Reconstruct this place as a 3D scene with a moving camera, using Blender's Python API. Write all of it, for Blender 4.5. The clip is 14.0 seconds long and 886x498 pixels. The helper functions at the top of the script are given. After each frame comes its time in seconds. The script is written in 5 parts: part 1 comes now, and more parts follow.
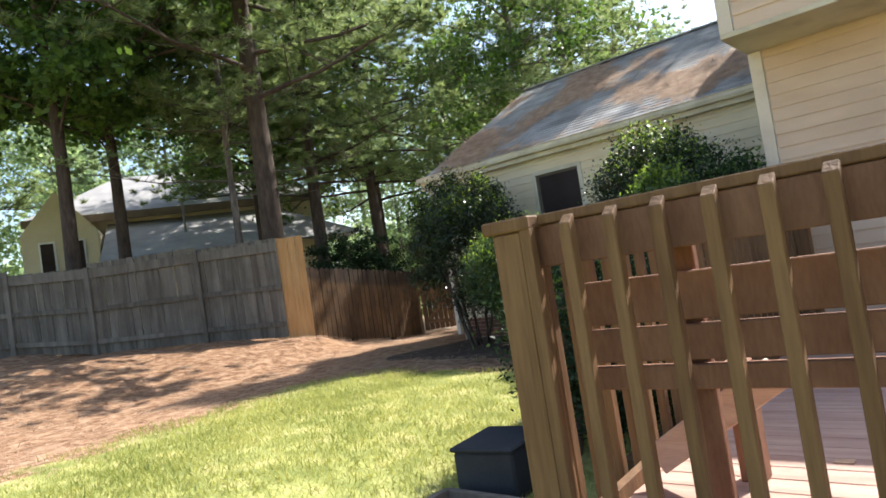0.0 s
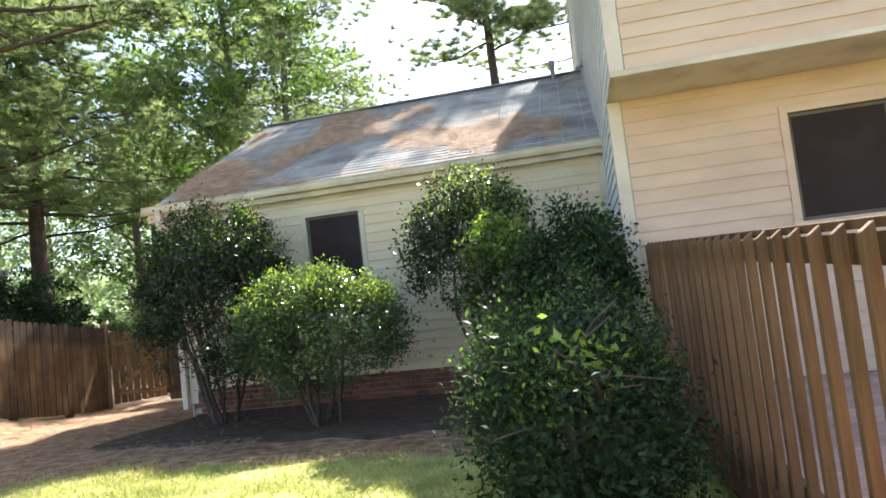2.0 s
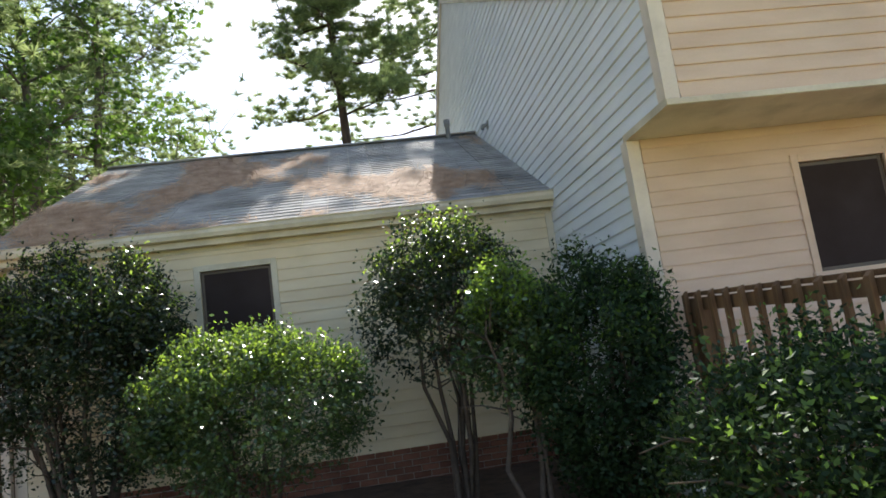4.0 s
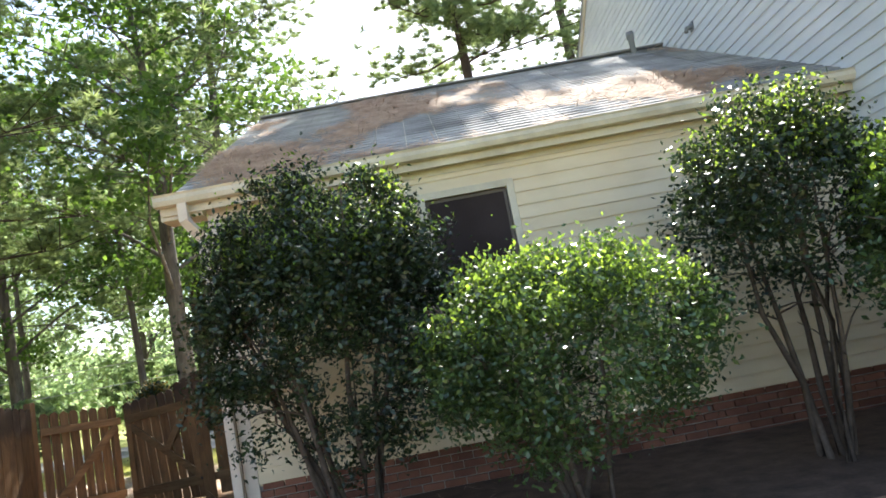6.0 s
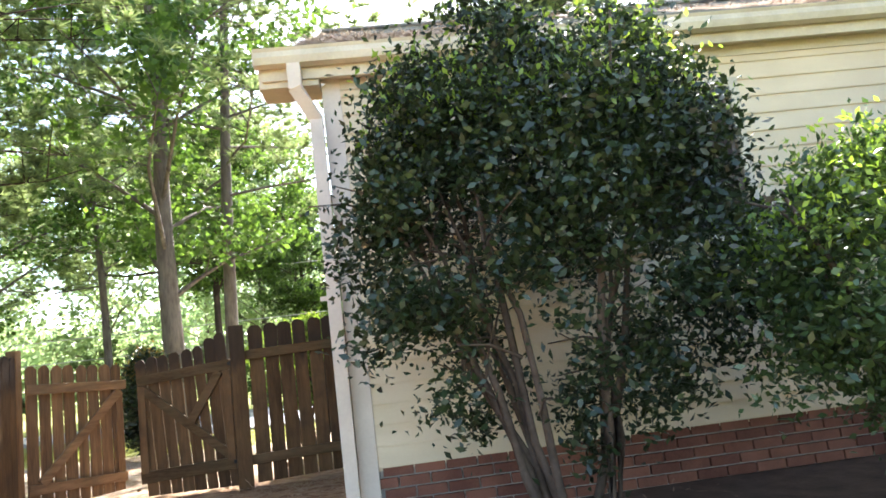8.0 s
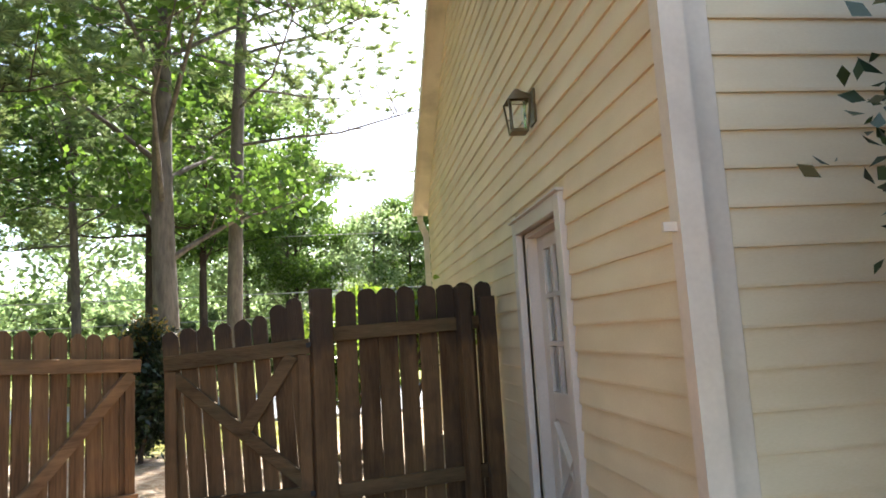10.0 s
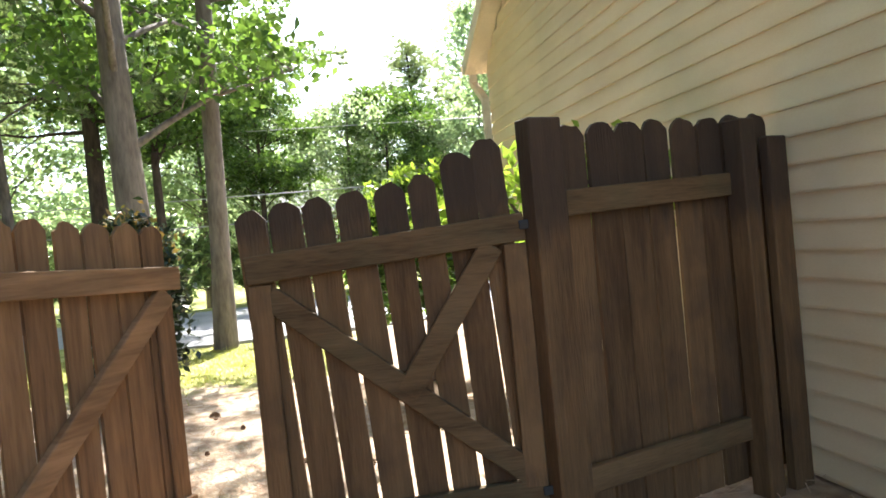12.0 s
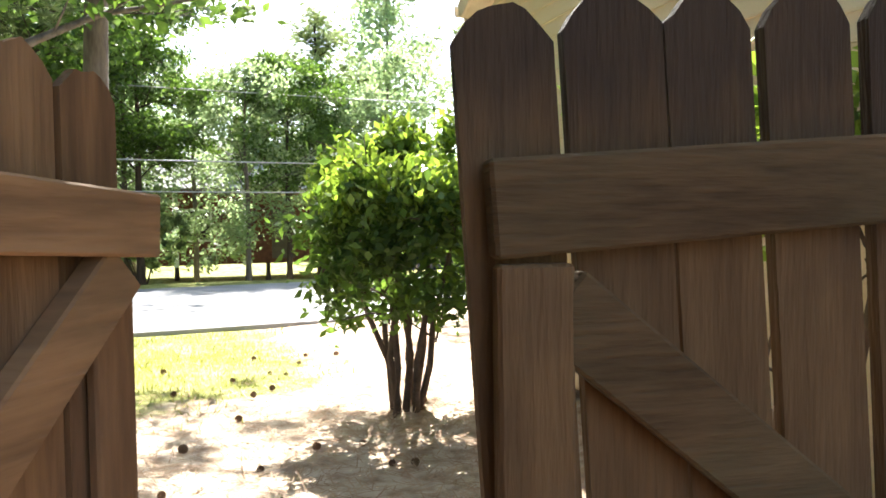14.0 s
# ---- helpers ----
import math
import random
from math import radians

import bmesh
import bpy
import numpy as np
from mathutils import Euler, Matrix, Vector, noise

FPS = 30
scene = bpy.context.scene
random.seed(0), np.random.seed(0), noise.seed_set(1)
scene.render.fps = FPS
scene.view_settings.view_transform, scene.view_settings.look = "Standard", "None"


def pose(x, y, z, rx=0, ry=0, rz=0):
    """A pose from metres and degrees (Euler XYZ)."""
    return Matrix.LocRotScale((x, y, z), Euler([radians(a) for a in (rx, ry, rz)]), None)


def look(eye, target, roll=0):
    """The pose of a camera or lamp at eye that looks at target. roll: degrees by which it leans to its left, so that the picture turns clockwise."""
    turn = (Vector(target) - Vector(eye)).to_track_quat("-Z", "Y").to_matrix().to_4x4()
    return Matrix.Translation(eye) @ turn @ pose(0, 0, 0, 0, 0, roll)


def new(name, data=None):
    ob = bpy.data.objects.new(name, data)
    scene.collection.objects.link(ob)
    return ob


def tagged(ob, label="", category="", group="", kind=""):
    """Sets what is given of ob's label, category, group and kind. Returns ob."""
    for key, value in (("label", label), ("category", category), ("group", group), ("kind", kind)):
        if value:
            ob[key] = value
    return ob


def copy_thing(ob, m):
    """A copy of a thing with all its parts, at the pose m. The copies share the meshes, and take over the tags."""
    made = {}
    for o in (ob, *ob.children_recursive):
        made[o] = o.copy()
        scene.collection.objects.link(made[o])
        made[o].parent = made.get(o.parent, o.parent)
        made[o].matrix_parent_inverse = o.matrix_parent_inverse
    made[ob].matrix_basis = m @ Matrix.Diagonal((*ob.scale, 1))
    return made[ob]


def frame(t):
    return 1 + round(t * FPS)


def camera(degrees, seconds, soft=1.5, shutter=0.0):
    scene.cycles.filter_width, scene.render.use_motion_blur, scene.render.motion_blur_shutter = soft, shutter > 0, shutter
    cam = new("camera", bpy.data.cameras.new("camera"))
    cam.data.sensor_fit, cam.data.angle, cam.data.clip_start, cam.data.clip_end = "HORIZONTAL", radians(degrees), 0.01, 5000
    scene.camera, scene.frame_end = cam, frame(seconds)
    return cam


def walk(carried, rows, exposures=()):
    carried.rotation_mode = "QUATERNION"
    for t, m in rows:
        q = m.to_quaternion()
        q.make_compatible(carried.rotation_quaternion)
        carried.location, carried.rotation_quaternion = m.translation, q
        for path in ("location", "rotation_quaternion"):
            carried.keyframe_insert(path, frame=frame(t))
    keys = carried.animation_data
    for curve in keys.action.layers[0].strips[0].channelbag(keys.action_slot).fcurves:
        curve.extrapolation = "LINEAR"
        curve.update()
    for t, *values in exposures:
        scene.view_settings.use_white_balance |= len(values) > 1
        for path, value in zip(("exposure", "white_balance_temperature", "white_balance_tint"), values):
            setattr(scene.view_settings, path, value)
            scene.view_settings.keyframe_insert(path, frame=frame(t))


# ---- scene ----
cam = camera(66.9, 14.0, soft=1.7)
PATH = [
    (0, (0.256, 0.287, 1.349), (-1.031, 1.816, 1.432), -8.8),
    (0.5, (-0.298, 0.397, 1.389), (-1.362, 2.074, 1.619), -5.0),
    (1, (-0.79, 0.513, 1.395), (-1.588, 2.346, 1.462), -6.4),
    (1.5, (-1.369, 0.771, 1.437), (-2.025, 2.657, 1.557), -6.3),
    (2, (-1.918, 1.073, 1.454), (-2.319, 3.028, 1.596), -6.5),
    (4.5, (-4.338, 2.463, 1.525), (-4.064, 4.418, 1.843), -8.0),
    (5, (-4.761, 2.795, 1.501), (-4.666, 4.778, 1.75), -6.6),
    (5.5, (-5.264, 3.287, 1.485), (-5.225, 5.272, 1.724), -9.5),
    (6, (-5.776, 3.794, 1.45), (-5.738, 5.775, 1.722), -10.8),
    (6.5, (-6.239, 4.293, 1.381), (-6.315, 6.261, 1.728), -11.6),
    (7, (-6.648, 4.724, 1.345), (-6.564, 6.707, 1.59), -9.5),
    (7.5, (-7.075, 5.19, 1.282), (-6.978, 7.162, 1.595), -7.2),
    (8, (-7.494, 5.68, 1.227), (-7.33, 7.653, 1.509), -6.9),
    (8.5, (-7.861, 6.229, 1.19), (-7.71, 8.195, 1.524), -6.3),
    (10.8, (-9.433, 9.133, 1.376), (-9.123, 11.101, 1.56), -2.6),
    (11, (-9.558, 9.372, 1.373), (-9.261, 11.343, 1.533), -3.6),
    (11.5, (-9.837, 9.91, 1.334), (-9.477, 11.877, 1.35), -5.6),
    (12, (-10.057, 10.523, 1.295), (-9.649, 12.481, 1.254), -5.5),
    (12.5, (-10.297, 11.056, 1.309), (-9.813, 12.995, 1.248), -6.3),
    (13, (-10.413, 11.49, 1.272), (-9.834, 13.403, 1.194), -6.4),
    (13.5, (-10.529, 11.99, 1.224), (-9.938, 13.9, 1.183), -2.0),
    (14, (-10.588, 12.461, 1.213), (-9.818, 14.305, 1.146), -0.8),
]
walk(cam, [(t, look(eye, target, roll)) for t, eye, target, roll in PATH], exposures=[(0.0, 1.2), (2.0, 1.82), (4.5, 1.08), (5.0, 1.5), (6.0, 1.85), (7.0, 2.3), (8.5, 2.55), (11.0, 1.85), (12.0, 2.35), (13.0, 2.4), (14.0, 2.25)])

# ---- world and sun ----
SUN_AZ, SUN_EL = 15.0, 47.0
sun_dir = Vector((math.sin(radians(SUN_AZ)) * math.cos(radians(SUN_EL)), math.cos(radians(SUN_AZ)) * math.cos(radians(SUN_EL)), math.sin(radians(SUN_EL))))
world = bpy.data.worlds.new("sky")
scene.world = world
world.use_nodes = True
wn = world.node_tree
sky = wn.nodes.new("ShaderNodeTexSky")
sky.sky_type = "NISHITA"
sky.sun_disc = False
sky.sun_elevation, sky.sun_rotation = radians(SUN_EL), radians(SUN_AZ)
sky.air_density, sky.dust_density = 1.0, 1.5
wn.nodes["Background"].inputs[1].default_value = 0.135
wn.links.new(sky.outputs[0], wn.nodes["Background"].inputs[0])
lamp = bpy.data.lights.new("sun", "SUN")
lamp.energy, lamp.angle, lamp.color = 5.0, radians(0.55), (1.0, 0.965, 0.91)
new("sun", lamp).matrix_world = look(sun_dir * 60, (0, 0, 0))

# ---- materials ----
def mat(name, c1, c2, scale=4.0, rough=0.8, bump=0.25, fine=40.0, stretch=(1, 1, 1), metal=0.0, spec=0.3, rand=0.0, dirt=None, dirt_scale=1.2, dirt_amount=0.5, tops=None):
    m = bpy.data.materials.new(name)
    m.use_nodes = True
    n, l = m.node_tree.nodes, m.node_tree.links
    b = n["Principled BSDF"]
    b.inputs["Roughness"].default_value, b.inputs["Metallic"].default_value = rough, metal
    b.inputs["Specular IOR Level"].default_value = spec
    geo = n.new("ShaderNodeNewGeometry")
    mp = n.new("ShaderNodeMapping")
    mp.inputs["Scale"].default_value = stretch
    l.new(geo.outputs["Position"], mp.inputs["Vector"])
    big, small = n.new("ShaderNodeTexNoise"), n.new("ShaderNodeTexNoise")
    big.inputs["Scale"].default_value, big.inputs["Detail"].default_value = scale, 4
    small.inputs["Scale"].default_value, small.inputs["Detail"].default_value = fine, 3
    l.new(mp.outputs[0], big.inputs["Vector"])
    l.new(mp.outputs[0], small.inputs["Vector"])
    add = n.new("ShaderNodeMath")
    add.operation = "MULTIPLY_ADD"
    l.new(small.outputs[0], add.inputs[0])
    add.inputs[1].default_value = 0.45
    l.new(big.outputs[0], add.inputs[2])
    fac = add.outputs[0]
    if rand:
        info = n.new("ShaderNodeObjectInfo")
        ra = n.new("ShaderNodeMath")
        ra.operation = "MULTIPLY_ADD"
        l.new(info.outputs["Random"], ra.inputs[0])
        ra.inputs[1].default_value = rand
        l.new(fac, ra.inputs[2])
        sub = n.new("ShaderNodeMath")
        sub.operation = "SUBTRACT"
        l.new(ra.outputs[0], sub.inputs[0])
        sub.inputs[1].default_value = rand / 2
        fac = sub.outputs[0]
    ramp = n.new("ShaderNodeValToRGB")
    ramp.color_ramp.elements[0].position, ramp.color_ramp.elements[1].position = 0.42, 1.0
    ramp.color_ramp.elements[0].color, ramp.color_ramp.elements[1].color = (*c1, 1), (*c2, 1)
    l.new(fac, ramp.inputs[0])
    col = ramp.outputs[0]
    if dirt:
        dn = n.new("ShaderNodeTexNoise")
        dn.inputs["Scale"].default_value, dn.inputs["Detail"].default_value = dirt_scale, 6
        l.new(geo.outputs["Position"], dn.inputs["Vector"])
        dr = n.new("ShaderNodeValToRGB")
        dr.color_ramp.elements[0].position, dr.color_ramp.elements[1].position = 0.48, 0.72
        dr.color_ramp.elements[0].color = (0, 0, 0, 1)
        dr.color_ramp.elements[1].color = (dirt_amount,) * 3 + (1,)
        l.new(dn.outputs[0], dr.inputs[0])
        mx = n.new("ShaderNodeMix")
        mx.data_type = "RGBA"
        l.new(dr.outputs[0], mx.inputs[0])
        l.new(col, mx.inputs[6])
        mx.inputs[7].default_value = (*dirt, 1)
        col = mx.outputs[2]
    if tops:
        # lichen-stained upper ends of weathered boards, with a ragged lower edge
        tc, sep = n.new("ShaderNodeTexCoord"), n.new("ShaderNodeSeparateXYZ")
        l.new(tc.outputs["Object"], sep.inputs[0])
        wob = n.new("ShaderNodeMath")
        wob.operation = "MULTIPLY_ADD"
        l.new(big.outputs[0], wob.inputs[0])
        wob.inputs[1].default_value = 0.35
        l.new(sep.outputs["Z"], wob.inputs[2])
        tr = n.new("ShaderNodeMapRange")
        tr.inputs["From Min"].default_value, tr.inputs["From Max"].default_value = 1.38, 1.5
        tr.inputs["To Max"].default_value = 0.75
        l.new(wob.outputs[0], tr.inputs["Value"])
        tm = n.new("ShaderNodeMix")
        tm.data_type = "RGBA"
        l.new(tr.outputs[0], tm.inputs[0])
        l.new(col, tm.inputs[6])
        tm.inputs[7].default_value = (*tops, 1)
        col = tm.outputs[2]
    l.new(col, b.inputs["Base Color"])
    if bump:
        bp = n.new("ShaderNodeBump")
        bp.inputs["Strength"].default_value, bp.inputs["Distance"].default_value = bump, 0.01
        l.new(small.outputs[0], bp.inputs["Height"])
        l.new(bp.outputs[0], b.inputs["Normal"])
    return m


def leaf_mat(name, dark, light, trans=0.4, rough=0.45, spec=0.4):
    m = bpy.data.materials.new(name)
    m.use_nodes = True
    n, l = m.node_tree.nodes, m.node_tree.links
    b, out = n["Principled BSDF"], n["Material Output"]
    geo = n.new("ShaderNodeNewGeometry")
    ramp = n.new("ShaderNodeValToRGB")
    ramp.color_ramp.elements[0].color, ramp.color_ramp.elements[1].color = (*dark, 1), (*light, 1)
    big = n.new("ShaderNodeTexNoise")
    big.inputs["Scale"].default_value = 1.3
    l.new(geo.outputs["Position"], big.inputs["Vector"])
    add = n.new("ShaderNodeMath")
    add.operation = "MULTIPLY_ADD"
    l.new(geo.outputs["Random Per Island"], add.inputs[0])
    add.inputs[1].default_value = 0.6
    l.new(big.outputs[0], add.inputs[2])
    sb = n.new("ShaderNodeMath")
    sb.operation = "SUBTRACT"
    sb.inputs[1].default_value = 0.3
    l.new(add.outputs[0], sb.inputs[0])
    l.new(sb.outputs[0], ramp.inputs[0])
    l.new(ramp.outputs[0], b.inputs["Base Color"])
    b.inputs["Roughness"].default_value, b.inputs["Specular IOR Level"].default_value = rough, spec
    tr = n.new("ShaderNodeBsdfTranslucent")
    hs = n.new("ShaderNodeHueSaturation")
    hs.inputs["Hue"].default_value, hs.inputs["Saturation"].default_value, hs.inputs["Value"].default_value = 0.485, 1.1, 1.7
    l.new(ramp.outputs[0], hs.inputs["Color"])
    l.new(hs.outputs[0], tr.inputs["Color"])
    mix = n.new("ShaderNodeMixShader")
    mix.inputs[0].default_value = trans
    l.new(b.outputs[0], mix.inputs[1])
    l.new(tr.outputs[0], mix.inputs[2])
    l.new(mix.outputs[0], out.inputs["Surface"])
    return m


def glass_mat(name, tint=(0.9, 0.95, 0.95)):
    m = bpy.data.materials.new(name)
    m.use_nodes = True
    b = m.node_tree.nodes["Principled BSDF"]
    b.inputs["Base Color"].default_value = (*tint, 1)
    b.inputs["Roughness"].default_value, b.inputs["Transmission Weight"].default_value = 0.02, 1.0
    b.inputs["IOR"].default_value = 1.45
    return m


SIDING = mat("siding", (0.67, 0.52, 0.33), (0.79, 0.65, 0.45), 1.5, 0.55, 0.08, 60, (1, 1, 4), dirt=(0.42, 0.37, 0.26), dirt_scale=0.9, dirt_amount=0.35, rand=0.12)
SIDING_TAN = mat("siding_tan", (0.58, 0.4, 0.28), (0.72, 0.53, 0.39), 1.5, 0.55, 0.08, 60, (1, 1, 4), rand=0.1, dirt=(0.4, 0.32, 0.24), dirt_amount=0.25)
SIDING_WHITE = mat("siding_white", (0.66, 0.67, 0.68), (0.82, 0.82, 0.82), 1.5, 0.5, 0.06, 60, (1, 1, 4), rand=0.1)
TRIM = mat("trim_paint", (0.55, 0.46, 0.33), (0.72, 0.63, 0.48), 2, 0.5, 0.1, 50, dirt=(0.25, 0.2, 0.13), dirt_amount=0.5, dirt_scale=2.5)
TRIM_PALE = mat("pale_trim_paint", (0.62, 0.51, 0.41), (0.75, 0.64, 0.52), 2, 0.45, 0.06, 50, dirt=(0.4, 0.33, 0.27), dirt_amount=0.4, dirt_scale=3)
SHINGLE = mat("shingle", (0.19, 0.185, 0.18), (0.41, 0.4, 0.385), 3, 0.95, 0.8, 90, rand=0.25, dirt=(0.09, 0.08, 0.075), dirt_amount=0.6)
NEEDLE = mat("pine_straw", (0.27, 0.15, 0.085), (0.62, 0.44, 0.3), 6, 0.8, 0.1, 50)
BRICK = mat("brick", (0.13, 0.05, 0.034), (0.26, 0.11, 0.07), 5, 0.9, 0.5, 70, rand=0.5)
MORTAR = mat("mortar", (0.3, 0.27, 0.24), (0.42, 0.38, 0.34), 5, 0.95, 0.4, 80)
CEDAR = mat("old_fence_wood", (0.062, 0.032, 0.013), (0.175, 0.1, 0.046), 3, 0.85, 0.6, 22, (6, 6, 0.5), rand=0.4, dirt=(0.06, 0.036, 0.022), dirt_amount=0.7, dirt_scale=4.5, tops=(0.032, 0.022, 0.017))
CEDAR_RAIL = mat("old_rail_wood", (0.06, 0.034, 0.014), (0.165, 0.1, 0.048), 3, 0.85, 0.6, 24, (0.6, 0.6, 6), rand=0.3, dirt=(0.085, 0.07, 0.035), dirt_amount=0.5, dirt_scale=4)
# lighter copies of the old fence wood, with sunlight put into the colour
RAIL_SUNLIT = mat("sunlit_rail_wood", (0.13, 0.07, 0.033), (0.31, 0.175, 0.085), 3, 0.8, 0.6, 12, (0.6, 0.6, 6), rand=0.3, dirt=(0.12, 0.085, 0.045), dirt_amount=0.5, dirt_scale=4)
CEDAR_SUNLIT = mat("sunlit_fence_wood", (0.105, 0.054, 0.025), (0.26, 0.145, 0.068), 3, 0.8, 0.6, 12, (6, 6, 0.5), rand=0.35, dirt=(0.11, 0.07, 0.045), dirt_amount=0.5, dirt_scale=2.5)
GREYWOOD = mat("grey_fence_wood", (0.08, 0.069, 0.055), (0.2, 0.176, 0.146), 2.5, 0.9, 0.5, 25, (5, 5, 0.5), rand=0.35, dirt=(0.09, 0.075, 0.06), dirt_amount=0.75, dirt_scale=1.5)
ORANGEWOOD = mat("new_fence_wood", (0.42, 0.22, 0.08), (0.62, 0.37, 0.16), 3, 0.8, 0.4, 30, (6, 6, 0.6), rand=0.2)
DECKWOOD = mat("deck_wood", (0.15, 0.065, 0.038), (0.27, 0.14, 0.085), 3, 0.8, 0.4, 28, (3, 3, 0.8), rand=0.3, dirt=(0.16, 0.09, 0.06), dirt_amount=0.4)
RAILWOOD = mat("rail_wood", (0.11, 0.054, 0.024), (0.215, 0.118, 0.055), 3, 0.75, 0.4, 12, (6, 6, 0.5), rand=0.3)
# paler than the other deck wood: sunlight is put into the colour
DECKFLOOR_SUNLIT = mat("sunlit_deck_boards", (0.36, 0.22, 0.17), (0.56, 0.39, 0.31), 3, 0.75, 0.4, 30, (0.7, 7, 7), rand=0.3, dirt=(0.22, 0.15, 0.11), dirt_amount=0.4)
BARK = mat("pine_bark", (0.03, 0.021, 0.016), (0.105, 0.075, 0.058), 5, 0.95, 1.0, 14, (2, 2, 0.5))
BARK_GREY = mat("grey_bark", (0.075, 0.06, 0.053), (0.21, 0.175, 0.155), 5, 0.95, 1.0, 14, (2, 2, 0.5))
TWIG = mat("twig_bark", (0.05, 0.036, 0.027), (0.15, 0.108, 0.082), 8, 0.9, 0.5, 40)
LEAF_OAK = leaf_mat("oak_leaf", (0.026, 0.06, 0.016), (0.14, 0.24, 0.05), 0.48)
# distance haze is mixed into this paler, greyer leaf colour
LEAF_HAZY = leaf_mat("hazy_woods_leaf", (0.1, 0.16, 0.08), (0.3, 0.38, 0.19), 0.58)
LEAF_PINE = leaf_mat("pine_needle", (0.07, 0.115, 0.05), (0.27, 0.33, 0.14), 0.5, 0.5)
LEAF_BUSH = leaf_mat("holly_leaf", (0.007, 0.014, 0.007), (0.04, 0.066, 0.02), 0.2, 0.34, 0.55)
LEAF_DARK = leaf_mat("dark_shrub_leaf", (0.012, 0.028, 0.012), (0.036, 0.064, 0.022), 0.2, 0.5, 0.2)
LEAF_LIME = leaf_mat("lime_leaf", (0.1, 0.18, 0.03), (0.28, 0.4, 0.08), 0.48, 0.3, 0.6)
LEAF_BRIGHT = leaf_mat("glossy_holly_leaf", (0.02, 0.042, 0.014), (0.1, 0.16, 0.045), 0.3, 0.28, 0.7)
# soil colour darkened to stand for the shade of wing and shrubs
SHADED_SOIL = mat("shaded_soil", (0.045, 0.029, 0.02), (0.14, 0.088, 0.06), 6, 0.95, 0.9, 40)
LEAF_RED = leaf_mat("red_tip_leaf", (0.10, 0.13, 0.03), (0.32, 0.20, 0.07), 0.4, 0.4)
GRASS = leaf_mat("grass_blade", (0.14, 0.18, 0.04), (0.46, 0.45, 0.16), 0.35, 0.6, 0.2)
DARKPLASTIC = mat("grey_metal_box", (0.03, 0.033, 0.037), (0.052, 0.056, 0.061), 4, 0.75, 0.1, 60)
DARKPLASTIC.node_tree.nodes["Principled BSDF"].inputs["Specular IOR Level"].default_value = 0.12
LEAD = mat("vent_pipe_metal", (0.16, 0.16, 0.16), (0.28, 0.28, 0.28), 6, 0.6, 0.2, 50)
BRONZE = mat("aged_brass", (0.10, 0.07, 0.035), (0.22, 0.16, 0.08), 6, 0.5, 0.2, 60, metal=0.6)
SCREEN = mat("window_screen", (0.034, 0.024, 0.022), (0.06, 0.045, 0.042), 2, 0.9, 0.02, 200, spec=0.05)
FRAMEDARK = mat("window_frame_paint", (0.10, 0.075, 0.06), (0.17, 0.13, 0.1), 3, 0.5, 0.05, 60)
DOORPAINT = mat("door_paint", (0.57, 0.49, 0.43), (0.68, 0.6, 0.53), 2, 0.4, 0.05, 60, dirt=(0.45, 0.39, 0.35), dirt_amount=0.3)
ASPHALT = mat("bleached_asphalt", (0.24, 0.24, 0.25), (0.36, 0.36, 0.37), 1.5, 0.9, 0.3, 60)
CONE = mat("pine_cone", (0.10, 0.055, 0.03), (0.22, 0.13, 0.08), 20, 0.9, 0.6, 80)
CABLE = mat("cable", (0.35, 0.35, 0.35), (0.5, 0.5, 0.5), 5, 0.5, 0, 40)
CARPAINT = mat("dark_car_paint", (0.02, 0.025, 0.035), (0.03, 0.035, 0.05), 2, 0.2, 0, 40, spec=0.6)
RUBBER = mat("rubber", (0.02, 0.02, 0.02), (0.035, 0.035, 0.035), 6, 0.8, 0.2, 60)
RIM = mat("wheel_rim", (0.35, 0.35, 0.36), (0.5, 0.5, 0.5), 6, 0.35, 0, 60, metal=0.8)
FARWALL = mat("far_wall", (0.56, 0.49, 0.33), (0.68, 0.6, 0.43), 1, 0.7, 0.1, 20)
FARROOF = mat("far_roof", (0.26, 0.25, 0.25), (0.40, 0.39, 0.38), 1.5, 0.9, 0.5, 20)
WHITEPAINT = mat("white_paint", (0.68, 0.67, 0.64), (0.8, 0.8, 0.78), 2, 0.5, 0.05, 40)
INTERIOR = mat("dark_interior", (0.10, 0.09, 0.08), (0.16, 0.15, 0.13), 2, 0.9, 0.1, 30)
GLASS = glass_mat("window_glass")


